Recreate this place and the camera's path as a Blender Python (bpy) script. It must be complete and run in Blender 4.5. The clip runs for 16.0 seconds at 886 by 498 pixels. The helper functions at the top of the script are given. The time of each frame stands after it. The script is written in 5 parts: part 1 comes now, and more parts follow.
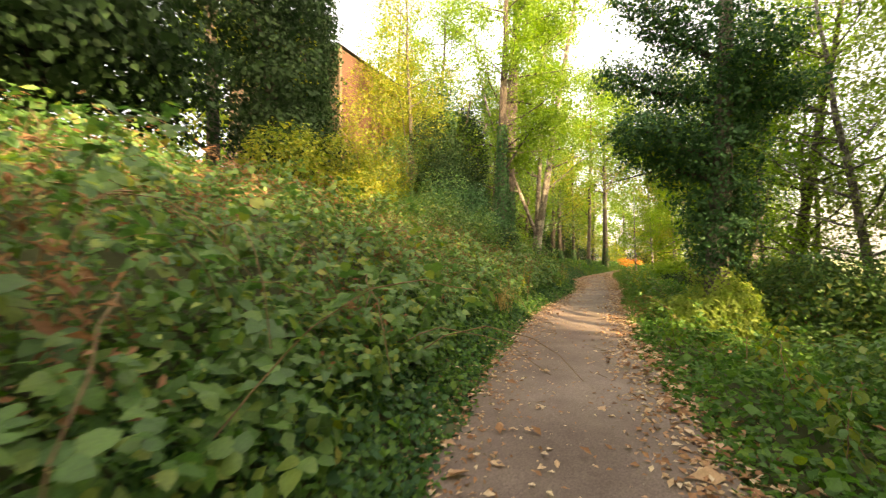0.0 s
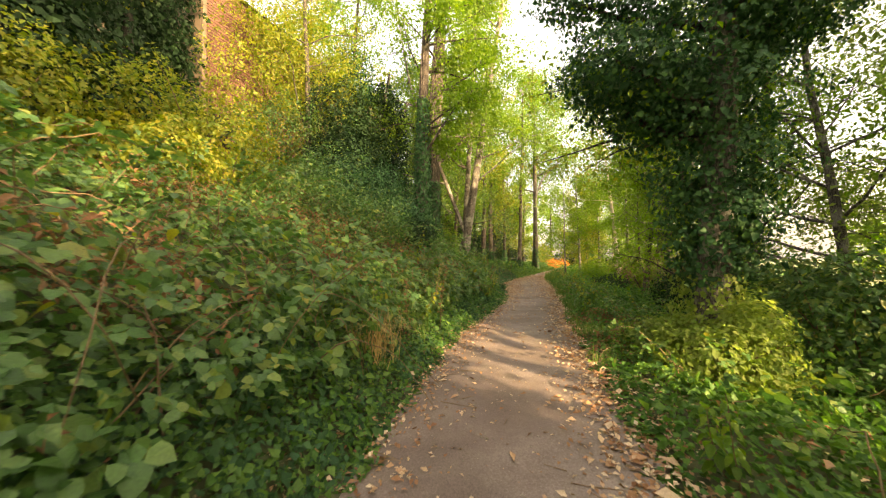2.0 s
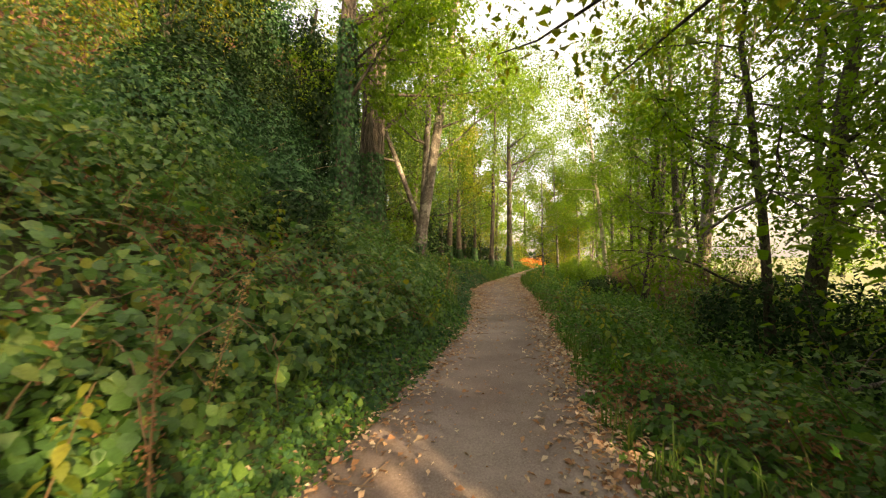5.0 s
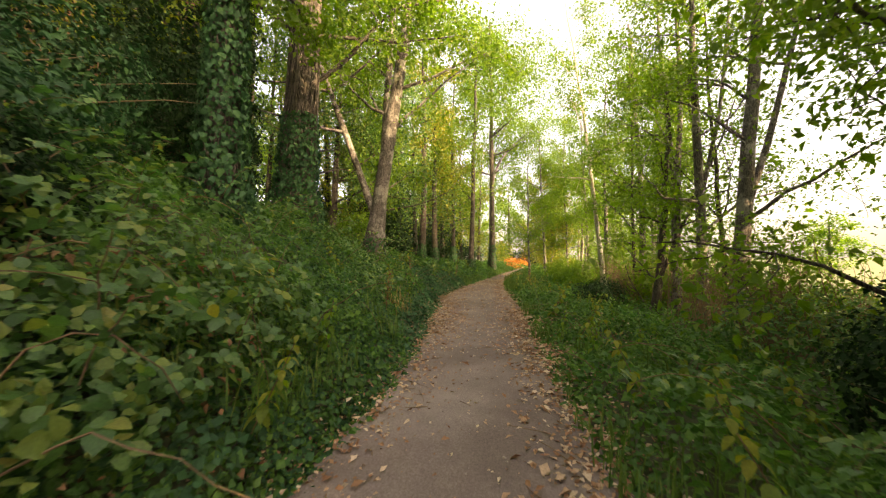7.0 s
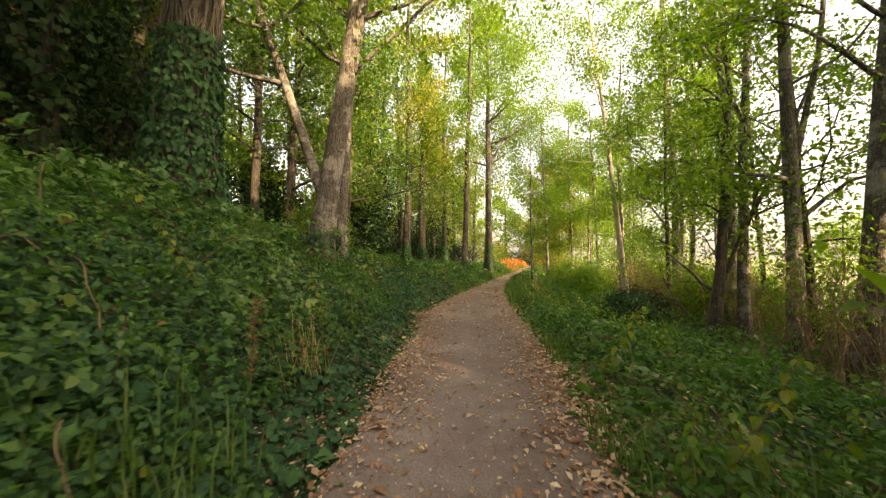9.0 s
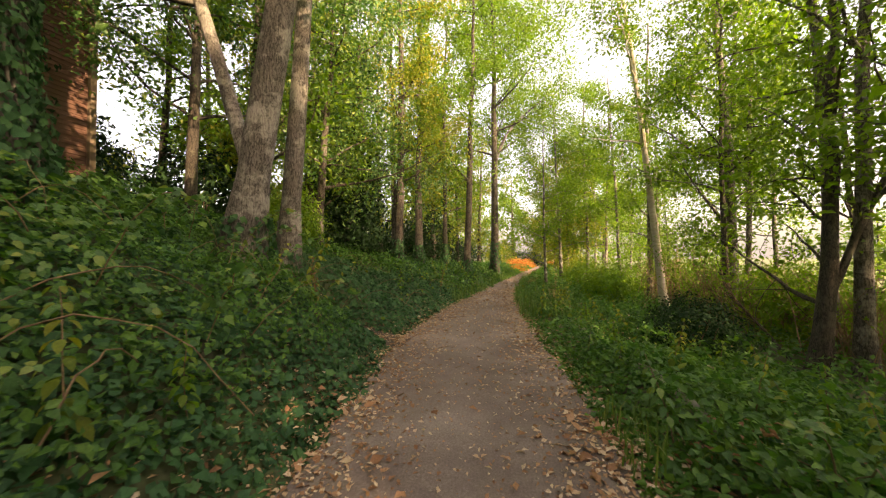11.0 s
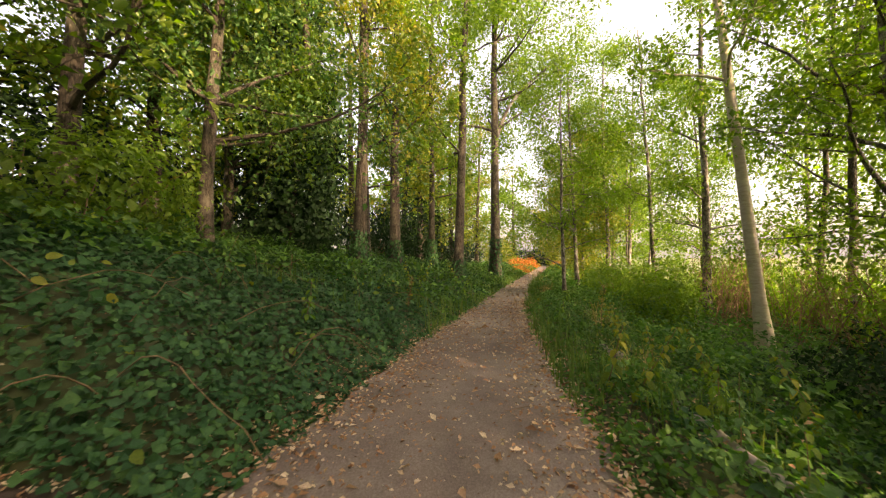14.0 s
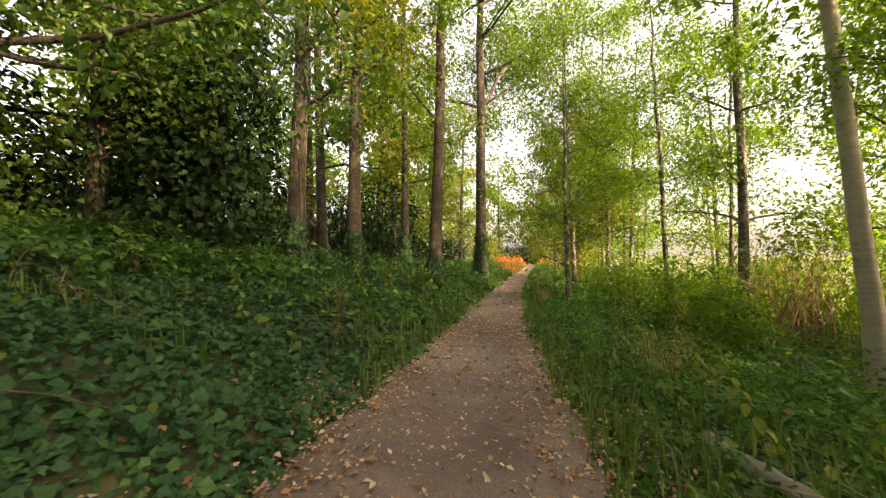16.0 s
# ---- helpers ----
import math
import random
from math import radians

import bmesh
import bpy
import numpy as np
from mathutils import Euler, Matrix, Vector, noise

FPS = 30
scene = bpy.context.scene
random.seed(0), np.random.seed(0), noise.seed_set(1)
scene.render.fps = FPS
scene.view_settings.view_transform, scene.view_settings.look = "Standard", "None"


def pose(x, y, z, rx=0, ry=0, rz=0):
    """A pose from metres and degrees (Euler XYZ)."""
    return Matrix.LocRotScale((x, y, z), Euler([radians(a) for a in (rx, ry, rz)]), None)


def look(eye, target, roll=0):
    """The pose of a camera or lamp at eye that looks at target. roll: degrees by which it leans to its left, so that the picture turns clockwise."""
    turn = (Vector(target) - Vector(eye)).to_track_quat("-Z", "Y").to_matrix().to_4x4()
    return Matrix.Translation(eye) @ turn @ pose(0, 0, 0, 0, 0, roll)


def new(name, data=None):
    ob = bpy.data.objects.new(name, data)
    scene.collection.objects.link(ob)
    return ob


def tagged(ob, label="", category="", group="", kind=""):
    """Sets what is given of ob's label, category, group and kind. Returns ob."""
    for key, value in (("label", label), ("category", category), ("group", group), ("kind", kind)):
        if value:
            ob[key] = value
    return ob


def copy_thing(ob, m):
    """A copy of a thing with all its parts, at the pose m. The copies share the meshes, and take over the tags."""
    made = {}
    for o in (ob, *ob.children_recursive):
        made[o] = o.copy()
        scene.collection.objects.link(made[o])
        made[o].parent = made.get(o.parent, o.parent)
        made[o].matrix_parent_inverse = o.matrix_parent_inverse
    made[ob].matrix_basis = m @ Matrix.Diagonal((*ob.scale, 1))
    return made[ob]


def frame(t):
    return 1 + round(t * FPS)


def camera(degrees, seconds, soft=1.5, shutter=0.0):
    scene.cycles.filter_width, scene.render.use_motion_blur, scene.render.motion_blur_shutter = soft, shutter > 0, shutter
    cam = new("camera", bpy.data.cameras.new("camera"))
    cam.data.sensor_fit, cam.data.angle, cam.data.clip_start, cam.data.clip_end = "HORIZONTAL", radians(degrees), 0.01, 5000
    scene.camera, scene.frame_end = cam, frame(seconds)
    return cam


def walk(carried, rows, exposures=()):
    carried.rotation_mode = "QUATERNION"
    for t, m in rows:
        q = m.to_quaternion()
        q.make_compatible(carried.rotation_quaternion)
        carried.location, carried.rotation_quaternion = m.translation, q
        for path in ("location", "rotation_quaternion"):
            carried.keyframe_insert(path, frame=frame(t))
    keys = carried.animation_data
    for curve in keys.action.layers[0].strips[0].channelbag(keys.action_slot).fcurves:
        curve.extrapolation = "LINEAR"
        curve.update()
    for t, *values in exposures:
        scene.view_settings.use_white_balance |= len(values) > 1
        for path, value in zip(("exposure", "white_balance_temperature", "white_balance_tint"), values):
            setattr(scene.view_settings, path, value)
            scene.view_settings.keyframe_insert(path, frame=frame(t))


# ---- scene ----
cam = camera(101.5, 16.0, 1.2, 0.22)
PATH = [
    (0, (2.553, 0.506, 1.245), (1.582, 2.254, 1.298), -0.2),
    (0.5, (2.414, 1.351, 1.252), (1.709, 3.222, 1.305), -0.2),
    (1, (2.322, 2.135, 1.265), (1.673, 4.026, 1.32), -0.2),
    (1.5, (2.158, 2.878, 1.249), (1.506, 4.768, 1.299), -0.2),
    (2, (2.017, 3.583, 1.278), (1.373, 5.475, 1.333), -0.2),
    (2.5, (1.86, 4.311, 1.265), (1.251, 6.215, 1.314), -0.2),
    (3, (1.785, 5.066, 1.284), (1.181, 6.971, 1.34), -0.2),
    (3.5, (1.722, 5.787, 1.294), (1.115, 7.692, 1.354), -0.2),
    (4, (1.707, 6.489, 1.305), (1.105, 8.395, 1.365), -0.2),
    (4.5, (1.664, 7.152, 1.291), (1.078, 9.064, 1.344), -0.2),
    (4.7, (1.64, 7.442, 1.314), (1.085, 9.363, 1.363), -0.2),
    (6.8, (1.561, 10.751, 1.315), (1.135, 12.704, 1.361), -0.2),
    (7, (1.529, 11.099, 1.272), (1.1, 13.052, 1.319), -0.2),
    (7.5, (1.44, 11.885, 1.279), (1.022, 13.84, 1.334), -0.2),
    (8, (1.326, 12.719, 1.268), (0.918, 14.676, 1.324), -0.2),
    (8.5, (1.267, 13.505, 1.301), (0.86, 15.463, 1.359), -0.2),
    (9, (1.17, 14.335, 1.307), (0.767, 16.293, 1.357), -0.2),
    (9.2, (1.156, 14.665, 1.278), (0.751, 16.623, 1.33), -0.2),
    (11.3, (0.93, 17.269, 1.276), (0.493, 19.221, 1.327), -0.2),
    (11.5, (0.907, 17.554, 1.319), (0.473, 19.506, 1.372), -0.2),
    (12, (0.816, 18.284, 1.289), (0.379, 20.235, 1.338), -0.2),
    (12.5, (0.743, 19.042, 1.29), (0.307, 20.993, 1.337), -0.2),
    (13, (0.68, 19.76, 1.281), (0.243, 21.711, 1.332), -0.2),
    (13.5, (0.613, 20.487, 1.279), (0.172, 22.437, 1.327), -0.2),
    (14, (0.573, 21.192, 1.279), (0.141, 23.145, 1.326), -0.2),
    (14.5, (0.481, 21.889, 1.266), (0.118, 23.856, 1.309), -0.2),
    (15, (0.409, 22.589, 1.258), (0.057, 24.558, 1.299), -0.2),
    (15.5, (0.343, 23.272, 1.252), (-0.003, 25.241, 1.293), -0.2),
    (16, (0.314, 23.914, 1.255), (-0.035, 25.883, 1.291), -0.2),
]
walk(cam, [(t, look(eye, target, roll)) for t, eye, target, roll in PATH], [(0.0, 2.4, 9300, 15), (2.5, 2.15, 9300, 15), (4.7, 1.8, 9200, 16), (7.0, 2.0, 8800, 18), (9.0, 1.95, 8600, 19), (11.3, 1.75, 8400, 21), (16.0, 1.7, 8400, 21)])

# ---- world, sun, exposure ----
SUN_TO = Vector((0.80, -0.52, 0.36)).normalized()
world = bpy.data.worlds.new("world")
scene.world = world
world.use_nodes = True
wn = world.node_tree.nodes
sky = wn.new("ShaderNodeTexSky")
sky.sky_type = "NISHITA"
sky.sun_disc = False
sky.sun_elevation = math.asin(SUN_TO.z)
sky.sun_rotation = math.atan2(SUN_TO.x, SUN_TO.y)
sky.dust_density = 7.0
sky.air_density = 0.8
sky.ozone_density = 0.5
haze = wn.new("ShaderNodeMix")
haze.data_type, haze.blend_type = "RGBA", "ADD"
haze.inputs[0].default_value = 1.0
haze.inputs[7].default_value = (1.6, 1.55, 1.45, 1)
wn["Background"].inputs[1].default_value = 0.15
world.node_tree.links.new(sky.outputs[0], haze.inputs[6])
world.node_tree.links.new(haze.outputs[2], wn["Background"].inputs[0])
sun_data = bpy.data.lights.new("sun", "SUN")
sun_data.energy, sun_data.angle, sun_data.color = 4.5, radians(0.6), (1.0, 0.80, 0.52)
sun = new("sun", sun_data)
sun.matrix_world = look(SUN_TO * 60, (0, 0, 0))

RNG = np.random.default_rng(7)


# ---- materials ----
def nodes_of(name):
    m = bpy.data.materials.new(name)
    m.use_nodes = True
    t = m.node_tree
    return m, t, t.nodes, t.links, t.nodes["Principled BSDF"]


def ramp(n, stops):
    r = n.new("ShaderNodeValToRGB")
    while len(r.color_ramp.elements) < len(stops):
        r.color_ramp.elements.new(0.5)
    for e, (at, c) in zip(r.color_ramp.elements, stops):
        e.position, e.color = at, (*c, 1)
    return r


def noise_node(t, scale, detail=4, rough=0.6, stretch=None):
    n, l = t.nodes, t.links
    co = n.new("ShaderNodeTexCoord")
    out = co.outputs["Object"]
    if stretch:
        mp = n.new("ShaderNodeMapping")
        mp.inputs["Scale"].default_value = stretch
        l.new(out, mp.inputs[0])
        out = mp.outputs[0]
    k = n.new("ShaderNodeTexNoise")
    k.inputs["Scale"].default_value, k.inputs["Detail"].default_value, k.inputs["Roughness"].default_value = scale, detail, rough
    l.new(out, k.inputs["Vector"])
    return k


def surface(name, stops, scale=3.0, rough=0.9, bump=0.4, fine=40.0, stretch=None, dist=0.02):
    """Two scales of noise through a colour ramp, with fine relief."""
    m, t, n, l, b = nodes_of(name)
    big, small = noise_node(t, scale, 5, 0.65, stretch), noise_node(t, fine, 6, 0.7, stretch)
    mix = n.new("ShaderNodeMath")
    mix.operation = "MULTIPLY_ADD"
    mix.inputs[1].default_value = 0.45
    half = n.new("ShaderNodeMath")
    half.operation = "MULTIPLY"
    half.inputs[1].default_value = 0.55
    l.new(small.outputs[0], mix.inputs[0])
    l.new(big.outputs[0], half.inputs[0])
    l.new(half.outputs[0], mix.inputs[2])
    r = ramp(n, stops)
    l.new(mix.outputs[0], r.inputs[0])
    l.new(r.outputs[0], b.inputs["Base Color"])
    b.inputs["Roughness"].default_value = rough
    bp = n.new("ShaderNodeBump")
    bp.inputs["Strength"].default_value, bp.inputs["Distance"].default_value = bump, dist
    l.new(mix.outputs[0], bp.inputs["Height"])
    l.new(bp.outputs[0], b.inputs["Normal"])
    return m


def leaf_material(name, stops, rough=0.5, through_part=0.35, patch=0.5, patch_scale=0.8, gloss=0.35):
    """Leaves: one tint per leaf, drifting in patches, partly letting light through."""
    m, t, n, l, b = nodes_of(name)
    geo = n.new("ShaderNodeNewGeometry")
    big = noise_node(t, patch_scale, 3)
    mix = n.new("ShaderNodeMix")
    mix.inputs[0].default_value = patch
    l.new(geo.outputs["Random Per Island"], mix.inputs[2])
    l.new(big.outputs[0], mix.inputs[3])
    r = ramp(n, stops)
    l.new(mix.outputs[0], r.inputs[0])
    vein = noise_node(t, 90, 4)
    mul = n.new("ShaderNodeMix")
    mul.data_type, mul.blend_type = "RGBA", "OVERLAY"
    mul.inputs[0].default_value = 0.55
    l.new(r.outputs[0], mul.inputs[6])
    l.new(vein.outputs[0], mul.inputs[7])
    l.new(mul.outputs[2], b.inputs["Base Color"])
    b.inputs["Roughness"].default_value = rough
    b.inputs["Specular IOR Level"].default_value = gloss
    bp = n.new("ShaderNodeBump")
    bp.inputs["Strength"].default_value, bp.inputs["Distance"].default_value = 0.5, 0.01
    l.new(vein.outputs[0], bp.inputs["Height"])
    l.new(bp.outputs[0], b.inputs["Normal"])
    tr = n.new("ShaderNodeBsdfTranslucent")
    hs = n.new("ShaderNodeHueSaturation")
    hs.inputs["Saturation"].default_value, hs.inputs["Value"].default_value = 1.15, 1.6
    l.new(mul.outputs[2], hs.inputs["Color"])
    l.new(hs.outputs[0], tr.inputs[0])
    ms = n.new("ShaderNodeMixShader")
    ms.inputs[0].default_value = through_part
    l.new(b.outputs[0], ms.inputs[1])
    l.new(tr.outputs[0], ms.inputs[2])
    l.new(ms.outputs[0], n["Material Output"].inputs[0])
    return m


def bark(name, dark, mid, light, blotch, fissure=34.0):
    """Bark: stretched plates between dark fissures, with pale lichen blotches."""
    m, t, n, l, b = nodes_of(name)
    co, mp = n.new("ShaderNodeTexCoord"), n.new("ShaderNodeMapping")
    mp.inputs["Scale"].default_value = (1, 1, 0.16)
    l.new(co.outputs["Object"], mp.inputs[0])
    warp = n.new("ShaderNodeTexNoise")
    warp.inputs["Scale"].default_value, warp.inputs["Detail"].default_value = 9.0, 6
    l.new(mp.outputs[0], warp.inputs["Vector"])
    add = n.new("ShaderNodeMix")
    add.data_type = "VECTOR"
    add.inputs[0].default_value = 0.2
    l.new(mp.outputs[0], add.inputs[4])
    l.new(warp.outputs["Color"], add.inputs[5])
    vo = n.new("ShaderNodeTexVoronoi")
    vo.feature = "DISTANCE_TO_EDGE"
    vo.inputs["Scale"].default_value = fissure
    l.new(add.outputs[1], vo.inputs["Vector"])
    fine, big = noise_node(t, 60, 6, 0.75, (1, 1, 0.5)), noise_node(t, 2.6, 5, 0.7)
    edge = n.new("ShaderNodeMapRange")
    edge.inputs[2].default_value = 0.16
    l.new(vo.outputs["Distance"], edge.inputs[0])
    hgt = n.new("ShaderNodeMath")
    hgt.operation = "MULTIPLY_ADD"
    hgt.inputs[1].default_value = 0.26
    half = n.new("ShaderNodeMath")
    half.operation = "MULTIPLY"
    half.inputs[1].default_value = 0.85
    l.new(fine.outputs[0], half.inputs[0])
    l.new(edge.outputs[0], hgt.inputs[0])
    l.new(half.outputs[0], hgt.inputs[2])
    r = ramp(n, [(0.40, dark), (0.58, mid), (0.78, light)])
    l.new(hgt.outputs[0], r.inputs[0])
    spot = ramp(n, [(0.50, (0, 0, 0)), (0.58, (1, 1, 1))])
    l.new(big.outputs[0], spot.inputs[0])
    mix = n.new("ShaderNodeMix")
    mix.data_type, mix.blend_type = "RGBA", "MIX"
    fac = n.new("ShaderNodeMath")
    fac.operation = "MULTIPLY"
    l.new(spot.outputs[0], fac.inputs[0])
    l.new(hgt.outputs[0], fac.inputs[1])
    l.new(fac.outputs[0], mix.inputs[0])
    l.new(r.outputs[0], mix.inputs[6])
    mix.inputs[7].default_value = (*blotch, 1)
    l.new(mix.outputs[2], b.inputs["Base Color"])
    b.inputs["Roughness"].default_value = 0.92
    bp = n.new("ShaderNodeBump")
    bp.inputs["Strength"].default_value, bp.inputs["Distance"].default_value = 0.9, 0.02
    l.new(hgt.outputs[0], bp.inputs["Height"])
    l.new(bp.outputs[0], b.inputs["Normal"])
    return m


M_SOIL = surface("woodland_soil", [(0.3, (0.03, 0.03, 0.016)), (0.5, (0.05, 0.06, 0.024)), (0.7, (0.06, 0.09, 0.03))], 1.2, 0.95, 0.8, 25)


def meadow_beyond(m):
    """Open pale meadow past the strip of wood, on the same sheet of ground."""
    t = m.node_tree
    n, l = t.nodes, t.links
    co, sx = n.new("ShaderNodeTexCoord"), n.new("ShaderNodeSeparateXYZ")
    l.new(co.outputs["Object"], sx.inputs[0])
    mr = n.new("ShaderNodeMapRange")
    mr.inputs[1].default_value, mr.inputs[2].default_value = 12.0, 17.0
    l.new(sx.outputs[0], mr.inputs[0])
    k = noise_node(t, 0.4, 6, 0.7)
    r = ramp(n, [(0.3, (0.09, 0.12, 0.045)), (0.7, (0.19, 0.20, 0.095))])
    l.new(k.outputs[0], r.inputs[0])
    b = n["Principled BSDF"]
    mix = n.new("ShaderNodeMix")
    mix.data_type = "RGBA"
    l.new(mr.outputs[0], mix.inputs[0])
    l.new(b.inputs["Base Color"].links[0].from_socket, mix.inputs[6])
    l.new(r.outputs[0], mix.inputs[7])
    l.new(mix.outputs[2], b.inputs["Base Color"])


meadow_beyond(M_SOIL)
M_BOARD = surface("red_brown_boards", [(0.3, (0.06, 0.029, 0.021)), (0.5, (0.105, 0.050, 0.036)), (0.7, (0.165, 0.085, 0.060))], 1.5, 0.75, 0.4, 30, (1, 0.3, 3), 0.01)
M_POST = surface("weathered_post", [(0.3, (0.10, 0.075, 0.055)), (0.7, (0.24, 0.18, 0.13))], 3, 0.85, 0.4, 30, (1, 1, 0.2))
M_ROOF = surface("dark_roof", [(0.3, (0.05, 0.04, 0.035)), (0.7, (0.11, 0.09, 0.08))], 3, 0.9, 0.6, 20)
M_PATH = surface("trodden_earth", [(0.38, (0.092, 0.068, 0.061)), (0.5, (0.165, 0.128, 0.114)), (0.62, (0.28, 0.236, 0.214))], 0.55, 0.92, 0.6, 70, None, 0.012)
M_HUMUS = surface("dark_humus", [(0.35, (0.035, 0.023, 0.018)), (0.5, (0.065, 0.045, 0.035)), (0.65, (0.11, 0.08, 0.062))], 2.0, 0.95, 0.9, 45)
M_BARK = bark("grey_brown_bark", (0.020, 0.017, 0.015), (0.082, 0.072, 0.064), (0.18, 0.162, 0.145), (0.36, 0.345, 0.31))
M_BARK_DARK = bark("dark_bark", (0.012, 0.010, 0.008), (0.042, 0.034, 0.028), (0.09, 0.073, 0.06), (0.11, 0.105, 0.08), 30.0)
M_BARK_PALE = surface("pale_birch_bark", [(0.3, (0.16, 0.12, 0.08)), (0.42, (0.42, 0.36, 0.28)), (0.7, (0.62, 0.56, 0.46))], 4.0, 0.75, 0.5, 16, (0.5, 0.5, 1.6), 0.015)
M_VINE = surface("dry_vine", [(0.35, (0.045, 0.037, 0.031)), (0.65, (0.14, 0.118, 0.10))], 6, 0.9, 0.5, 50)
M_TWIG = surface("dry_twig", [(0.3, (0.10, 0.06, 0.035)), (0.7, (0.28, 0.19, 0.11))], 5, 0.9, 0.5, 40)
M_LOG = surface("weathered_log", [(0.3, (0.10, 0.09, 0.075)), (0.55, (0.24, 0.22, 0.19)), (0.75, (0.36, 0.33, 0.29))], 3, 0.9, 0.9, 18, (1, 0.15, 1), 0.03)
M_STONE = surface("path_stone", [(0.3, (0.2, 0.17, 0.14)), (0.7, (0.42, 0.37, 0.32))], 9, 0.85, 0.5, 60)

L_BRAMBLE = leaf_material("bramble_leaf", [(0.0, (0.032, 0.090, 0.026)), (0.45, (0.062, 0.155, 0.040)), (0.66, (0.10, 0.20, 0.05)), (0.82, (0.19, 0.25, 0.055)), (0.90, (0.30, 0.24, 0.06)), (1.0, (0.26, 0.11, 0.05))], 0.4, 0.35, 0.35, 1.6, 0.5)
L_IVY = leaf_material("ivy_leaf", [(0.0, (0.016, 0.058, 0.026)), (0.6, (0.034, 0.105, 0.040)), (1.0, (0.080, 0.17, 0.046))], 0.5, 0.2, 0.4, 0.8, 0.2)
L_GREEN = leaf_material("fresh_leaf", [(0.0, (0.06, 0.13, 0.022)), (0.5, (0.11, 0.20, 0.032)), (0.85, (0.19, 0.27, 0.048)), (1.0, (0.32, 0.30, 0.05))], 0.45, 0.58)
L_HERB = leaf_material("herb_leaf", [(0.0, (0.028, 0.085, 0.022)), (0.5, (0.06, 0.155, 0.034)), (0.85, (0.12, 0.23, 0.045)), (1.0, (0.24, 0.27, 0.06))], 0.45, 0.4, 0.4, 1.2)
L_YELLOW = leaf_material("yellowing_leaf", [(0.0, (0.065, 0.12, 0.022)), (0.4, (0.13, 0.19, 0.03)), (0.7, (0.24, 0.25, 0.045)), (0.9, (0.36, 0.29, 0.05)), (1.0, (0.38, 0.18, 0.05))], 0.5, 0.5)
# green leaves with sunlight put into the colour: lighter, yellower, more translucent
L_SUNLIT = leaf_material("sunlit_leaf", [(0.0, (0.10, 0.17, 0.04)), (0.5, (0.19, 0.27, 0.07)), (0.9, (0.30, 0.34, 0.11)), (1.0, (0.36, 0.30, 0.10))], 0.5, 0.6)
# leaf colour lowered to carry the shade that ivy masses and shrubs stand in
L_SHADED = leaf_material("shaded_leaf", [(0.0, (0.010, 0.027, 0.012)), (0.6, (0.019, 0.049, 0.018)), (1.0, (0.036, 0.075, 0.024))], 0.6, 0.2, 0.5, 0.8, 0.15)
L_DEAD = leaf_material("dead_bramble_leaf", [(0.0, (0.13, 0.062, 0.034)), (0.5, (0.24, 0.125, 0.068)), (1.0, (0.36, 0.23, 0.13))], 0.8, 0.25)
L_LITTER = leaf_material("fallen_leaf", [(0.0, (0.15, 0.07, 0.035)), (0.4, (0.33, 0.18, 0.10)), (0.7, (0.50, 0.36, 0.24)), (1.0, (0.62, 0.53, 0.40))], 0.8, 0.1, 0.2)
L_GRASS = leaf_material("grass_blade", [(0.0, (0.05, 0.11, 0.025)), (0.6, (0.10, 0.18, 0.04)), (0.9, (0.22, 0.24, 0.07)), (1.0, (0.38, 0.31, 0.14))], 0.5, 0.4)
L_STRAW = leaf_material("straw", [(0.0, (0.30, 0.20, 0.08)), (1.0, (0.52, 0.39, 0.20))], 0.7, 0.3)
L_BRACKEN = leaf_material("rust_bracken", [(0.0, (0.30, 0.10, 0.03)), (0.6, (0.48, 0.19, 0.06)), (1.0, (0.55, 0.30, 0.10))], 0.7, 0.3)


# ---- mesh helpers ----
def raw_mesh(name, verts, tris, material):
    me = bpy.data.meshes.new(name)
    verts, tris = np.asarray(verts, np.float32), np.asarray(tris, np.int32)
    me.vertices.add(len(verts))
    me.vertices.foreach_set("co", verts.ravel())
    k = tris.shape[1]
    me.loops.add(tris.size)
    me.loops.foreach_set("vertex_index", tris.ravel())
    me.polygons.add(len(tris))
    me.polygons.foreach_set("loop_start", np.arange(0, tris.size, k, dtype=np.int32))
    me.polygons.foreach_set("loop_total", np.full(len(tris), k, np.int32))
    me.materials.append(material)
    me.update(calc_edges=True)
    me.validate()
    return me


def smooth(me):
    me.polygons.foreach_set("use_smooth", np.ones(len(me.polygons), bool))
    return me


def part(name, me, parent, label=""):
    ob = new(name, me)
    ob.parent = parent
    return tagged(ob, label)


def unit(v):
    return v / np.maximum(np.linalg.norm(v, axis=-1, keepdims=True), 1e-9)


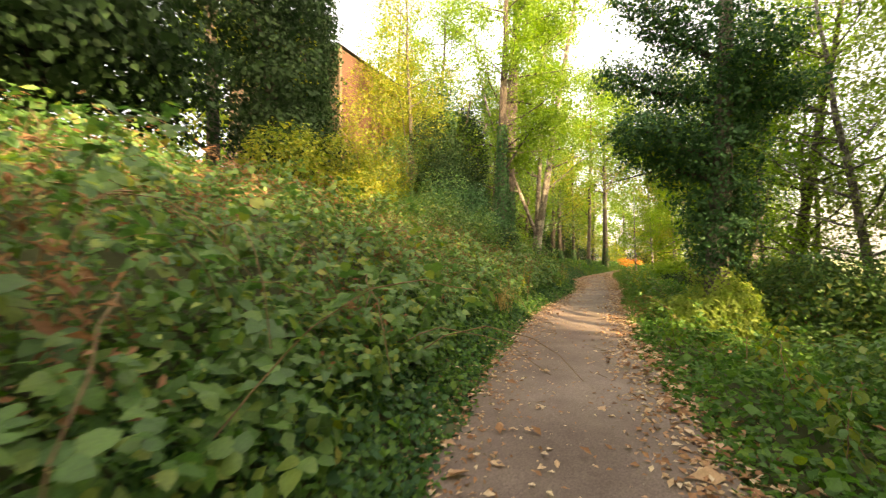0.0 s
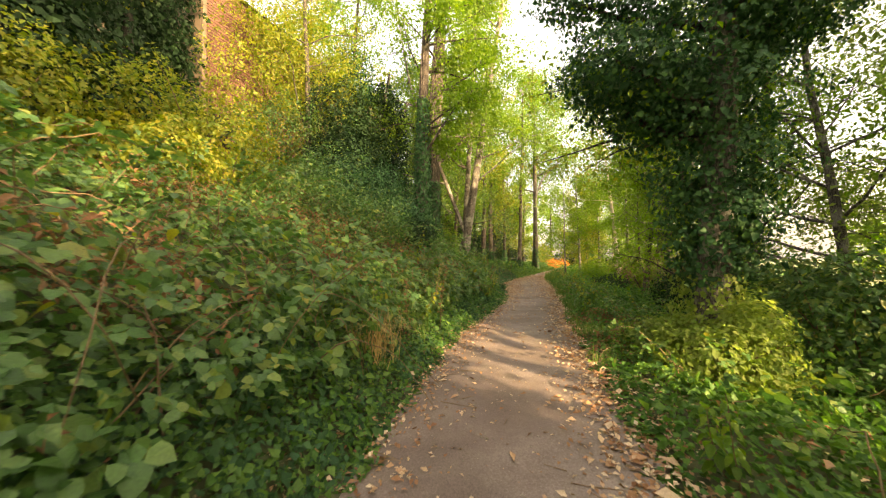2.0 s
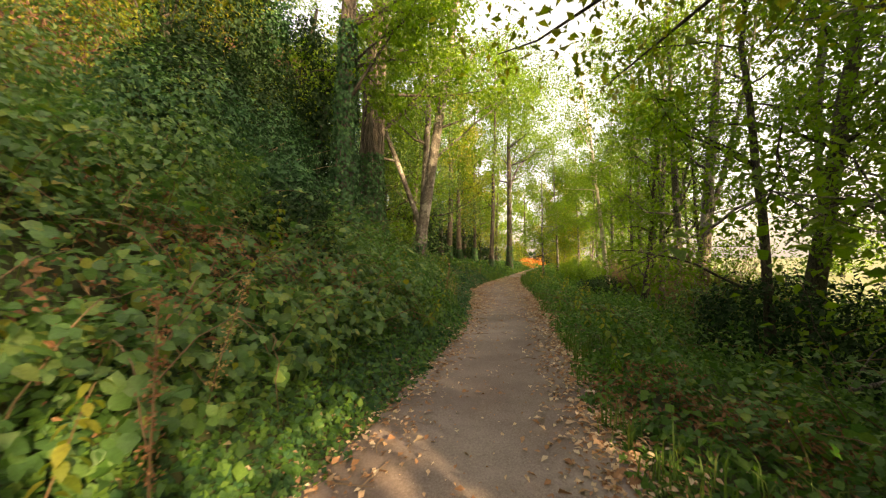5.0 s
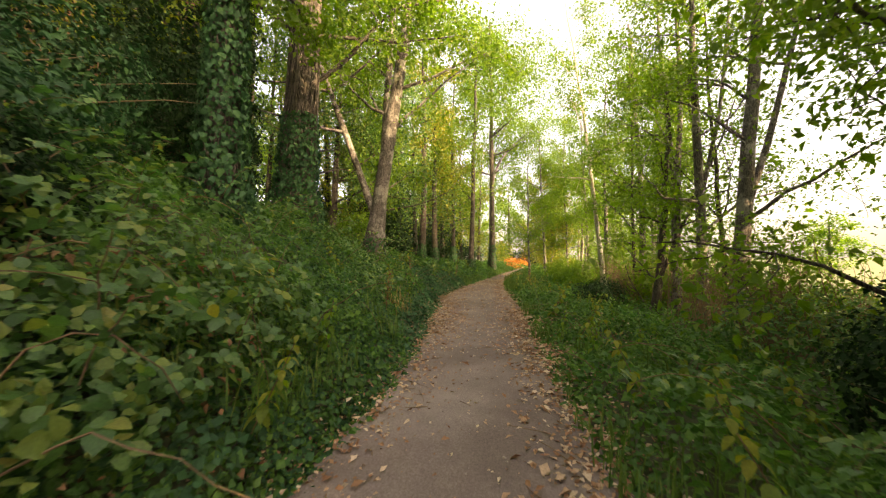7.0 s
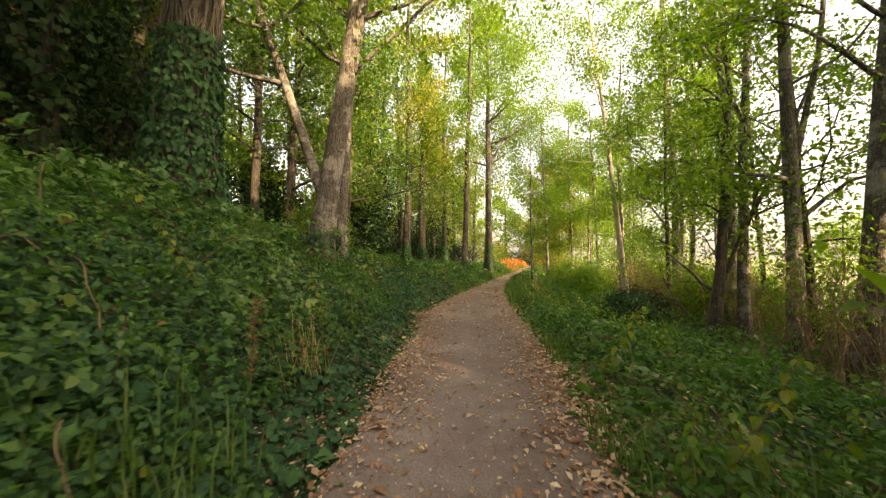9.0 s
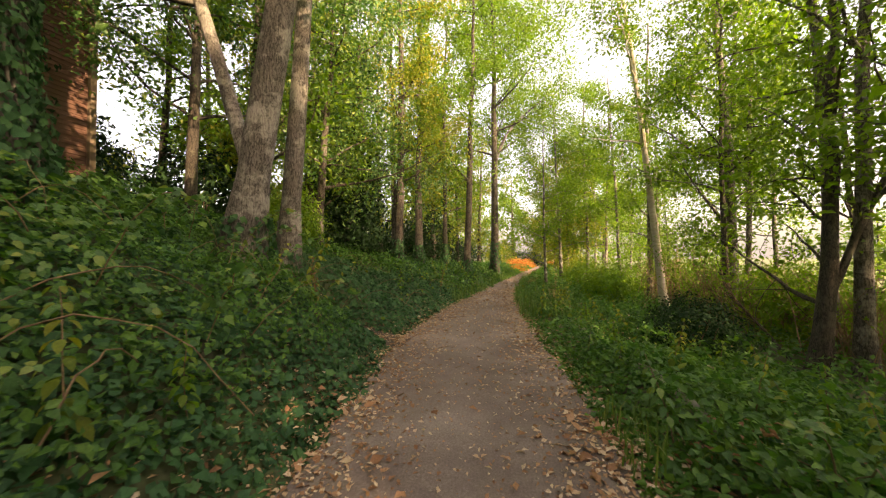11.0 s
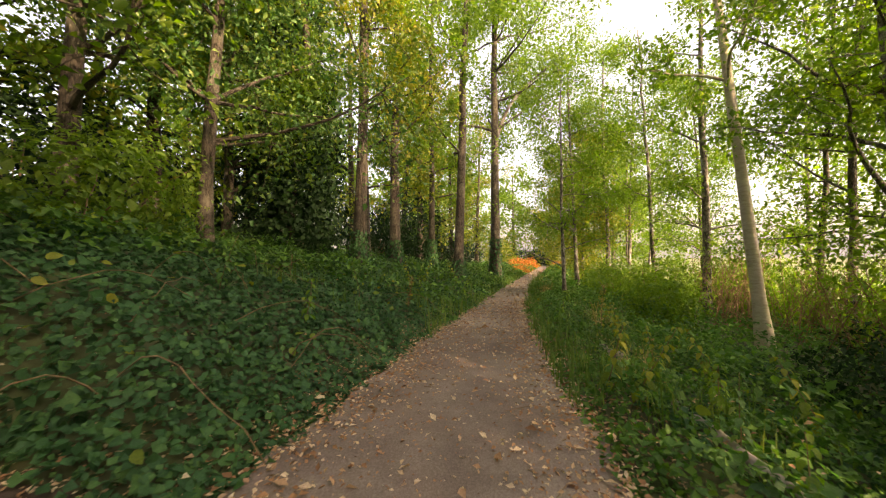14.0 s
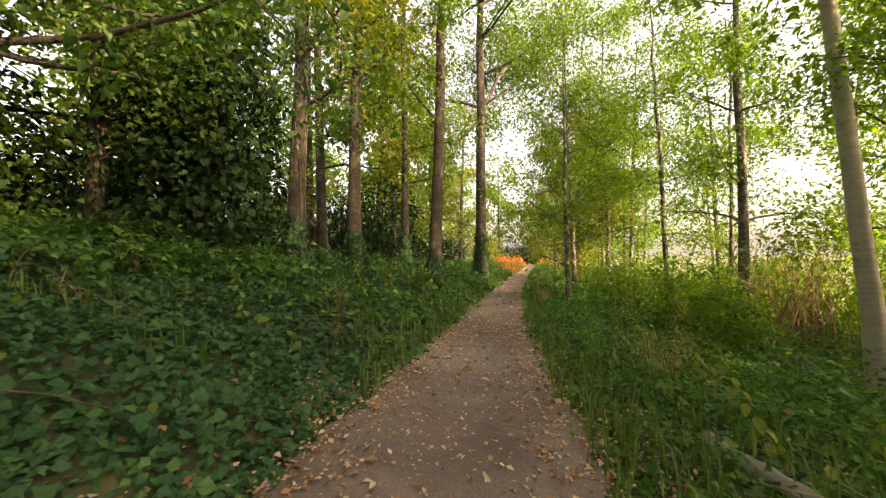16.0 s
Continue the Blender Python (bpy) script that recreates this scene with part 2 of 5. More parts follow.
def toothed_arrays(P, up, size, wide=0.75, droop=0.25, tip=None):
    """Near leaves with a toothed outline, folded along the rib."""
    n = len(P)
    up = unit(up)
    tip = RNG.normal(size=(n, 3)) if tip is None else tip
    tip = unit(tip - up * (tip * up).sum(1, keepdims=True))
    side = np.cross(up, tip)
    s = size[:, None]
    ts = np.array([0.05, 0.14, 0.24, 0.33, 0.44, 0.54, 0.66, 0.76, 0.88])
    ws = np.array([0.16, 0.36, 0.40, 0.50, 0.46, 0.47, 0.36, 0.32, 0.14]) * wide
    def at(t, w):
        curl = w * w * 0.5 - droop * t * t
        return P + s * (tip * t + side * w + up * curl)
    pts = [P] + [at(t, w) for t, w in zip(ts, ws)] + [at(1.0, 0.0)] + [at(t, -w) for t, w in zip(ts[::-1], ws[::-1])] + [at(0.45, 0.0) + s * up * 0.02]
    m = len(pts)
    V = np.stack(pts, 1).reshape(-1, 3)
    fan = np.array([[k, m - 1, (k + 1) % (m - 1)] for k in range(m - 1)])
    return V, ((np.arange(n) * m)[:, None, None] + fan).reshape(-1, 3)


def leaf_arrays(P, up, size, wide=0.62, droop=0.25, big=False, tip=None):
    """Folded leaves at P whose faces look along up; wide: width over length."""
    n = len(P)
    up = unit(up)
    tip = RNG.normal(size=(n, 3)) if tip is None else tip
    tip = unit(tip - up * (tip * up).sum(1, keepdims=True))
    side = np.cross(up, tip)
    s = size[:, None]
    tip3 = P + s * (tip - up * droop)
    if not big:
        mid = P + s * tip * 0.42
        L = mid + s * wide * 0.5 * side + s * 0.10 * up
        R = mid - s * wide * 0.5 * side + s * 0.10 * up
        V = np.stack([P, L, tip3, R], 1).reshape(-1, 3)
        F = (np.arange(n) * 4)[:, None, None] + np.array([[0, 2, 1], [0, 3, 2]])
        return V, F.reshape(-1, 3)
    a, c = P + s * tip * 0.22, P + s * (tip * 0.66 - up * droop * 0.3)
    core = P + s * (tip * 0.45 + up * 0.02)
    V = np.stack([P, a + s * wide * 0.46 * side + s * 0.07 * up, c + s * wide * 0.42 * side + s * 0.05 * up, tip3,
                  c - s * wide * 0.42 * side + s * 0.05 * up, a - s * wide * 0.46 * side + s * 0.07 * up, core], 1).reshape(-1, 3)
    F = (np.arange(n) * 7)[:, None, None] + np.array([[0, 6, 1], [1, 6, 2], [2, 6, 3], [3, 6, 4], [4, 6, 5], [5, 6, 0]])
    return V, F.reshape(-1, 3)


def trifoliate_arrays(P, up, size, toothed=False):
    """Bramble leaves: three broad leaflets from one stalk."""
    n = len(P)
    up = unit(up)
    tip = RNG.normal(size=(n, 3))
    tip = unit(tip - up * (tip * up).sum(1, keepdims=True))
    side = np.cross(up, tip)
    out = []
    for turn, k, fwd in ((0.0, 1.0, 0.35), (1.15, 0.85, 0.05), (-1.15, 0.85, 0.05)):
        d = tip * np.cos(turn) + side * np.sin(turn)
        if toothed:
            out.append(toothed_arrays(P + tip * size[:, None] * fwd, up + RNG.normal(0, 0.12, (n, 3)), size * k, 0.85, 0.22, d))
            continue
        out.append(leaf_arrays(P + tip * size[:, None] * fwd, up + RNG.normal(0, 0.12, (n, 3)), size * k, wide=0.78, big=True, tip=d, droop=0.22))
    return join_arrays(out)


def join_arrays(pieces):
    Vs, Fs, at = [], [], 0
    for V, F in pieces:
        Vs.append(V)
        Fs.append(F + at)
        at += len(V)
    return np.concatenate(Vs), np.concatenate(Fs)


def leaves(name, P, up, size, material, **kw):
    return raw_mesh(name, *leaf_arrays(np.asarray(P, float), np.asarray(up, float), np.asarray(size, float), **kw), material)


def blade_arrays(P, length, lean, width=0.008):
    """Grass blades of two bent pieces."""
    n = len(P)
    a = RNG.uniform(0, 2 * np.pi, n)
    d = np.stack([np.cos(a), np.sin(a), np.zeros(n)], 1)
    s = np.stack([-np.sin(a), np.cos(a), np.zeros(n)], 1) * width
    z = np.array([0, 0, 1.0])
    ln, le = length[:, None], lean[:, None]
    mid = P + ln * (0.6 * z + 0.22 * le * d)
    top = P + ln * ((1 - 0.35 * le) * z + 0.8 * le * d)
    V = np.stack([P - s, P + s, mid + s * 0.8, mid - s * 0.8, top], 1).reshape(-1, 3)
    F = (np.arange(n) * 5)[:, None, None] + np.array([[0, 1, 2], [0, 2, 3], [3, 2, 4]])
    return V, F.reshape(-1, 3)


def tube_arrays(pts, radii, sides=8, rough=0.0):
    """A tapered tube of triangles along pts."""
    pts, radii = np.asarray(pts, float), np.asarray(radii, float)
    t = unit(np.gradient(pts, axis=0))
    ref = np.array([0.31, 0.95, 0.05]) if abs(t[0, 2]) > 0.6 else np.array([0.0, 0.0, 1.0])
    u = unit(np.cross(t, ref))
    v = np.cross(t, u)
    a = np.linspace(0, 2 * np.pi, sides, endpoint=False)
    ring = np.cos(a)[None, :, None] * u[:, None] + np.sin(a)[None, :, None] * v[:, None]
    rr = radii[:, None] * (1 + rough * (RNG.random((len(pts), sides)) - 0.5))
    V = (pts[:, None] + ring * rr[..., None]).reshape(-1, 3)
    i, j = np.meshgrid(np.arange(len(pts) - 1), np.arange(sides), indexing="ij")
    p, q = i * sides + j, i * sides + (j + 1) % sides
    F = np.concatenate([np.stack([p, q, q + sides], -1).reshape(-1, 3), np.stack([p, q + sides, p + sides], -1).reshape(-1, 3)])
    cap = len(V)
    V = np.concatenate([V, pts[-1:]])
    e = (len(pts) - 1) * sides
    F = np.concatenate([F, [[e + k, e + (k + 1) % sides, cap] for k in range(sides)]])
    return V, F


def wander(start, direction, length, steps, bend=0.15, lift=0.0):
    """A limb's wandering line."""
    p, d = np.array(start, float), unit(np.array(direction, float))
    out = [p.copy()]
    for _ in range(steps):
        d = unit(d + RNG.normal(0, bend, 3) + np.array([0, 0, lift]))
        p = p + d * length / steps
        out.append(p.copy())
    return np.array(out)


def fbm(x, y, seed=0.0, scale=1.0):
    """Cheap smooth noise, about -1 to 1, for arrays."""
    x, y = np.asarray(x) * scale + seed * 1.7, np.asarray(y) * scale - seed * 2.3
    return (np.sin(1.1 * x + 2.3 * np.sin(0.7 * y)) + np.sin(1.7 * y + 1.9 * np.sin(0.9 * x + 1)) + 0.6 * np.sin(2.9 * x - 2.1 * y)
            + 0.5 * np.sin(4.3 * y + 1.3 * np.sin(3.1 * x)) + 0.4 * np.sin(6.1 * x + 2.2 * np.sin(5.3 * y))) / 3.0


# ---- the lie of the land ----
LEFT_EDGE = [(-8, 3.2), (0, 2.05), (2.1, 1.53), (4.6, 0.92), (7, 0.58), (9.2, 0.30), (11.3, 0.31), (14.4, 0.24), (16.3, 0.02), (18.8, -0.40), (20, -0.58), (21, -0.8), (22.7, -1.06), (24.3, -1.03), (26, -1.0), (28, -0.88), (31.2, -0.62), (36, -0.3), (45, 0.4), (60, 1.7), (74, 2.9)]
RIGHT_EDGE = [(-8, 4.3), (0, 3.45), (3, 3.0), (5.8, 2.56), (7.3, 2.44), (9.7, 2.24), (11.2, 2.09), (13.2, 2.06), (15, 1.9), (16.6, 1.76), (18.3, 1.70), (19.4, 1.62), (21, 1.48), (22.7, 1.24), (24.9, 0.99), (27.2, 0.80), (30, 0.67), (36, 0.9), (45, 1.6), (60, 3.0), (74, 4.3)]
SLOPE = [(-8, 0.62), (8, 0.70), (14, 0.90), (17, 0.74), (22, 0.72), (27, 0.42), (33, 0.36), (45, 0.2), (60, 0.08)]
TOP = [(-8, 3.8), (10, 4.6), (16, 4.4), (22, 3.2), (28, 2.4), (40, 1.6), (60, 0.6)]


def along(table, y):
    return np.interp(y, [a for a, _ in table], [b for _, b in table])


def ground(x, y):
    x, y = np.asarray(x, float), np.asarray(y, float)
    d = np.maximum(along(LEFT_EDGE, y) - x, 0)
    e = np.maximum(x - along(RIGHT_EDGE, y), 0)
    top = along(TOP, y)
    rise = top * (1 - np.exp(-along(SLOPE, y) * d / top))
    fall = -1.0 * (1 - np.exp(-np.maximum(e - 0.5, 0) * 0.26)) - 0.6 * (1 - np.exp(-np.maximum(e - 8, 0) * 0.1))
    rough = np.minimum(d + e, 1.0) * (0.06 * fbm(x, y, 1, 1.6) + 0.1 * fbm(x, y, 2, 0.5))
    gully = np.exp(-(((y - 22.2 + 0.1 * (x + 1)) / 0.55) ** 2)) * np.clip((x + 3.4) / 0.9, 0, 1)
    return rise * (1 - 0.8 * gully) + fall + rough


def land_mesh():
    xs = np.concatenate([[-900, -500, -250, -120, -70, -45], np.arange(-30, -12, 1.0), np.arange(-12, 12, 0.25), np.arange(12, 30, 1.0), [30, 45, 70, 120, 250, 500, 900]])
    ys = np.concatenate([[-900, -400, -150, -60, -30, -18], np.arange(-12, 46, 0.3), np.arange(46, 80, 1.5), [80, 100, 140, 250, 500, 900]])
    X, Y = np.meshgrid(xs, ys)
    Z = ground(X, Y)
    on = (X > along(LEFT_EDGE, Y) - 0.05) & (X < along(RIGHT_EDGE, Y) + 0.05) & (Y < 74)
    Z = np.where(on, Z - 0.05, Z)
    nx = len(xs)
    i, j = np.meshgrid(np.arange(len(ys) - 1), np.arange(nx - 1), indexing="ij")
    a = i * nx + j
    F = np.stack([a, a + 1, a + nx + 1, a + nx], -1).reshape(-1, 4)
    return smooth(raw_mesh("ground", np.stack([X, Y, Z], -1).reshape(-1, 3), F, M_SOIL))


tagged(new("ground", land_mesh()), "dark woodland soil rising into a bank beside the path", "ground", kind="structure")


def path_z(x, y):
    l, r = along(LEFT_EDGE, y) - 0.12, along(RIGHT_EDGE, y) + 0.12
    u = (x - l) / (r - l)
    return 0.012 * fbm(x, y, 3, 3.5) + 0.006 * fbm(x, y, 8, 9.0) - 0.035 * np.exp(-((u - 0.52) / 0.22) ** 2) + 0.02


def path_mesh():
    ys = np.arange(-8, 74, 0.09)
    us = np.linspace(0, 1, 27)
    Y, U = np.meshgrid(ys, us, indexing="ij")
    wob = 0.07 * fbm(Y * 0, Y, 4, 3.0)
    L = along(LEFT_EDGE, Y) - 0.12 + wob
    R = along(RIGHT_EDGE, Y) + 0.12 + 0.07 * fbm(Y * 0, Y, 9, 2.7)
    X = L + (R - L) * U
    edge = np.minimum(U, 1 - U)
    Z = path_z(X, Y)
    Z = Z - 0.10 * np.clip(0.06 - edge, 0, 1) / 0.06 + RNG.normal(0, 0.0022, X.shape)
    nx = len(us)
    i, j = np.meshgrid(np.arange(len(ys) - 1), np.arange(nx - 1), indexing="ij")
    a = i * nx + j
    F = np.stack([a, a + 1, a + nx + 1, a + nx], -1).reshape(-1, 4)
    return smooth(raw_mesh("path", np.stack([X, Y, Z], -1).reshape(-1, 3), F, M_PATH))


tagged(new("path", path_mesh()), "trodden grey-brown earth footpath with scattered leaves", "path", kind="structure")


SIDE_TRAIL = [(-0.75, 22.15), (-1.2, 22.2), (-1.6, 22.26), (-2.0, 22.3), (-2.5, 22.36), (-2.9, 22.4)]


def on_trail(x, y, wide=0.27):
    """Whether a place lies on the trodden side trail that leaves the path."""
    mid = np.interp(-np.asarray(x), [-a for a, _ in SIDE_TRAIL], [b for _, b in SIDE_TRAIL])
    w = wide * np.interp(-np.asarray(x), [0.7, 1.4, 2.8], [1.6, 0.9, 0.4]) * (1 + 0.25 * fbm(x, y, 6, 3.0))
    return (np.asarray(x) < -0.7) & (np.asarray(x) > -2.8) & (np.abs(y - mid) < w)


def trail_mesh():
    line = np.array(SIDE_TRAIL)
    g = np.linspace(0, len(line) - 1, 60)
    cx, cy = np.interp(g, np.arange(len(line)), line[:, 0]), np.interp(g, np.arange(len(line)), line[:, 1])
    us = np.linspace(-1, 1, 9)
    half = np.interp(-cx, [0.7, 1.4, 2.9], [0.50, 0.30, 0.05])
    X = cx[:, None] + 0 * us
    Y = cy[:, None] + half[:, None] * us * (1 + 0.12 * fbm(cx, cy, 5, 4.0))[:, None]
    Z = np.maximum(ground(X, Y), 0.0) + 0.028 - 0.03 * us**4
    i, j = np.meshgrid(np.arange(59), np.arange(8), indexing="ij")
    a = i * 9 + j
    F = np.stack([a, a + 9, a + 10, a + 1], -1).reshape(-1, 4)
    return smooth(raw_mesh("side_trail", np.stack([X, Y, Z], -1).reshape(-1, 3), F, M_HUMUS))


tagged(new("side_trail", trail_mesh()), "narrow trodden earth trail climbing off the path", "path", kind="structure")


# ---- undergrowth ----
def scatter(n, y0, y1, d0, d1, left, power=1.0):
    """n places beside the path, d0 to d1 metres from its edge, thicker near it when power > 1."""
    y = RNG.uniform(y0, y1, n)
    d = d0 + (d1 - d0) * RNG.random(n) ** power - (0.12 if d0 == 0.0 else 0.0) * RNG.random(n)
    x = along(LEFT_EDGE, y) - d if left else along(RIGHT_EDGE, y) + d
    clear = ~on_trail(x, y)
    return x[clear], y[clear], d[clear]


def slope_normal(x, y):
    e = 0.1
    gx, gy = (ground(x + e, y) - ground(x - e, y)) / (2 * e), (ground(x, y + e) - ground(x, y - e)) / (2 * e)
    return unit(np.stack([-gx, -gy, np.ones_like(gx)], -1))


def cover_arrays(n, y0, y1, d0, d1, left, tall, size, power=1.0, seed=0.0, big=False, keep=None, spread=0.55, edge=0.6, wide=0.7):
    """A skin of leaves over uneven, clumpy growth of height about tall."""
    x, y, d = scatter(n, y0, y1, d0, d1, left, power)
    if keep is not None:
        m = keep(x, y)
        x, y, d = x[m], y[m], d[m]
    n = len(x)
    clump = 0.55 + 0.42 * fbm(x, y, seed % 7, 1.5) + 0.26 * fbm(x, y, seed % 7 + 3, 4.2)
    h = tall * np.clip(clump, 0.06, 1.6) * np.clip((d + 0.05) / edge, 0.12, 1.0)
    z = ground(x, y) + h * (1 - 0.75 * RNG.random(n) ** 1.7)
    N = slope_normal(x, y) + RNG.normal(0, spread, (n, 3))
    N[:, 2] = np.abs(N[:, 2])
    s = size * RNG.lognormal(0, 0.28, n)
    if big:
        return toothed_arrays(np.stack([x, y, z], 1), N, s, wide)
    return leaf_arrays(np.stack([x, y, z], 1), N, s, wide=wide)


def stuff(name, pieces, material, label, category):
    V, F = join_arrays(pieces)
    return tagged(new(name, raw_mesh(name, V, F, material)), label, category, kind="stuff")


def patchy(seed, scale, level):
    return lambda x, y: fbm(x, y, seed, scale) > level


def bramble_arrays(n, y0, y1, d0, d1, left, tall, size, power=1.0, seed=0.0, keep=None, toothed=False):
    x, y, d = scatter(n, y0, y1, d0, d1, left, power)
    if keep is not None:
        m = keep(x, y)
        x, y, d = x[m], y[m], d[m]
    n = len(x)
    h = tall * np.clip(0.58 + 0.42 * fbm(x, y, seed % 7, 1.5) + 0.26 * fbm(x, y, seed % 7 + 3, 4.2), 0.08, 1.6) * np.clip((d + 0.05) / 0.6, 0.12, 1.0)
    z = ground(x, y) + h * (1 - 0.5 * RNG.random(n) ** 2) + 0.05
    N = slope_normal(x, y) + RNG.normal(0, 0.45, (n, 3))
    N[:, 2] = np.abs(N[:, 2])
    return trifoliate_arrays(np.stack([x, y, z], 1), N, size * RNG.lognormal(0, 0.25, n), toothed)


def cane_arrays(n, y0, y1, d0, d1, left, tall):
    """Arching stems that rise from the thicket and bow over."""
    out = []
    x, y, d = scatter(n, y0, y1, d0, d1, left)
    for a, b in zip(x, y):
        w = RNG.uniform(0, 2 * np.pi)
        ln, hi = RNG.uniform(0.5, 1.5), tall * RNG.uniform(0.5, 1.2)
        g = np.linspace(0, 1, 9)
        px, py = a + np.cos(w) * ln * g, b + np.sin(w) * ln * g
        pz = float(ground(a, b)) * (1 - g) + ground(px, py) * g + hi * 4 * g * (1 - 0.8 * g) * 0.62
        out.append(tube_arrays(np.stack([px, py, pz], 1) + RNG.normal(0, 0.012, (9, 3)), np.linspace(0.006, 0.003, 9), 4))
    return out


def shoots(n, y0, y1, d0, d1, left, tall, size):
    """Canes that arch out of the thicket with leaves along them: stems and leaves."""
    stems, fol = [], []
    x, y, d = scatter(n, y0, y1, d0, d1, left)
    for a, b in zip(x, y):
        w = (RNG.normal(0, 1.0) if left else np.pi + RNG.normal(0, 1.0))
        ln, hi = RNG.uniform(0.4, 1.1), tall * RNG.uniform(0.7, 1.3)
        g = np.linspace(0, 1, 10)
        px, py = a + np.cos(w) * ln * g, b + np.sin(w) * ln * g
        pz = float(ground(a, b)) + 0.25 + hi * (1.9 * g - 1.25 * g * g)
        line = np.stack([px, py, np.maximum(pz, ground(px, py) + 0.2)], 1) + RNG.normal(0, 0.01, (10, 3))
        stems.append(tube_arrays(line, np.linspace(0.005, 0.002, 10), 4))
        P = np.repeat(line[2:], 2, axis=0) + RNG.normal(0, 0.03, (16, 3))
        fol.append(trifoliate_arrays(P, RNG.normal(0, 0.45, P.shape) + np.array([0, 0, 1.0]), size * RNG.uniform(0.6, 1.2, 16), True))
    return stems, fol


sh1 = shoots(80, 0, 13, 0.5, 3.2, True, 0.75, 0.06)
sh2 = shoots(26, 12, 21, 0.5, 3.0, True, 0.6, 0.055)
sh3 = shoots(30, 3, 20, 0.5, 3.0, False, 0.5, 0.05)
stuff("shoot_stems", sh1[0] + sh2[0] + sh3[0], M_TWIG, "slender reddish bramble shoots above the thicket", "brambles")
stuff("shoot_leaves", sh1[1] + sh2[1] + sh3[1], L_BRAMBLE, "three-part leaves on bramble shoots", "brambles")
stuff("brambles", [
    bramble_arrays(5200, -1, 14, 0.35, 4.2, True, 0.66, 0.070, 1.2, 1),
    bramble_arrays(1300, 0, 13, 0.3, 2.6, True, 0.75, 0.085, 1.0, 4, None, True),
    cover_arrays(22000, -1, 14, 0.4, 5.5, True, 0.62, 0.062, 1.1, 2),
    cover_arrays(12000, -1, 14, 3.5, 9.0, True, 1.0, 0.10, 1.0, 3),
    bramble_arrays(1800, 12, 19.5, 0.6, 4.0, True, 0.55, 0.055, 1.0, 5, patchy(8, 1.1, 0.0)),
    bramble_arrays(1600, 2, 14, 0.6, 3.6, False, 0.75, 0.062, 1.0, 6, patchy(9, 1.1, 0.1)),
], L_BRAMBLE, "dense green bramble thicket covering the bank", "brambles")
stuff("dead_brambles", [
    cover_arrays(25000, -1, 11, 1.0, 6.0, True, 0.92, 0.05, 1.0, 2, False, patchy(5, 1.5, 0.2), wide=0.45),
    cover_arrays(14000, 0, 12, 0.6, 3.8, True, 0.95, 0.05, 1.0, 1, False, patchy(14, 1.6, 0.25), wide=0.45),
    cover_arrays(5000, 4, 16, 0.3, 3.5, True, 0.62, 0.05, 1.0, 6, False, patchy(7, 1.4, 0.45), wide=0.45),
    cover_arrays(5000, 2, 20, 0.1, 2.6, False, 0.42, 0.045, 1.0, 6, False, patchy(7, 1.6, 0.35), wide=0.45),
    cover_arrays(1500, 12, 30, 0.3, 3.5, True, 0.45, 0.055, 1.0, 6, False, patchy(10, 1.9, 0.62), wide=0.5),
    cover_arrays(5000, 8.8, 13.0, 0.05, 1.7, False, 0.42, 0.05, 1.0, 13, False, patchy(12, 1.6, 0.0), wide=0.5),
], L_DEAD, "withered rust-brown bramble stems and leaves on the bank", "dead brambles")
stuff("bramble_canes", cane_arrays(240, 0, 12, 0.5, 4.5, True, 0.75) + cane_arrays(60, 3, 20, 0.3, 2.5, False, 0.5) + cane_arrays(70, 12, 28, 0.4, 3.5, True, 0.5),
      M_TWIG, "arching brown bramble canes", "brambles")
stuff("bright_leaves", [
    cover_arrays(260, 1, 12, 0.4, 2.6, True, 0.9, 0.085, 1.0, 41, True, spread=0.8),
    cover_arrays(160, 12, 30, 0.3, 3.0, True, 0.5, 0.075, 1.0, 42, True, spread=0.8),
    cover_arrays(240, 3, 32, 0.2, 3.0, False, 0.6, 0.075, 1.0, 43, True, spread=0.8),
], L_YELLOW, "scattered leaves turning yellow among the brambles", "leaves")
stuff("nettles_and_herbs", [
    cover_arrays(34000, -1, 16, 0.0, 1.5, True, 0.26, 0.048, 1.1, 11, wide=0.8),
    cover_arrays(20000, 13, 21.5, 0.4, 4.0, True, 0.42, 0.05, 1.0, 12),
    cover_arrays(16000, 9, 30, 2.5, 7.0, True, 0.70, 0.09, 1.0, 18),
    cover_arrays(42000, 0, 22, 0.0, 3.0, False, 0.40, 0.060, 1.1, 13, wide=0.8),
    cover_arrays(26000, 0, 36, 1.6, 7.5, False, 0.70, 0.085, 1.0, 14),
    cover_arrays(40000, 19, 36, 0.0, 3.4, False, 0.38, 0.055, 1.1, 15, wide=0.8),
    cover_arrays(16000, 34, 74, 0.0, 8.0, False, 0.8, 0.13, 1.3, 16),
    cover_arrays(18000, 28, 74, 0.0, 9.0, True, 0.5, 0.12, 1.3, 17),
], L_HERB, "low green nettles and herbs lining the path", "undergrowth")
stuff("ivy_carpet", [
    cover_arrays(56000, 15.5, 31, 0.0, 4.2, True, 0.20, 0.058, 1.2, 21, wide=0.9, spread=0.45),
    cover_arrays(22000, 18, 42, 3.0, 10.0, True, 0.35, 0.10, 1.0, 22, wide=0.9),
    cover_arrays(9000, 29, 40, 0.1, 3.5, True, 0.25, 0.08, 1.0, 23, wide=0.9),
    cover_arrays(20000, 1, 16, 0.0, 1.1, True, 0.20, 0.05, 1.0, 24, wide=0.9),
    cover_arrays(14000, 18, 32, 0.5, 4.0, False, 0.22, 0.055, 1.0, 25, wide=0.9),
], L_IVY, "dark green ivy carpet spread over the bank floor", "ivy")


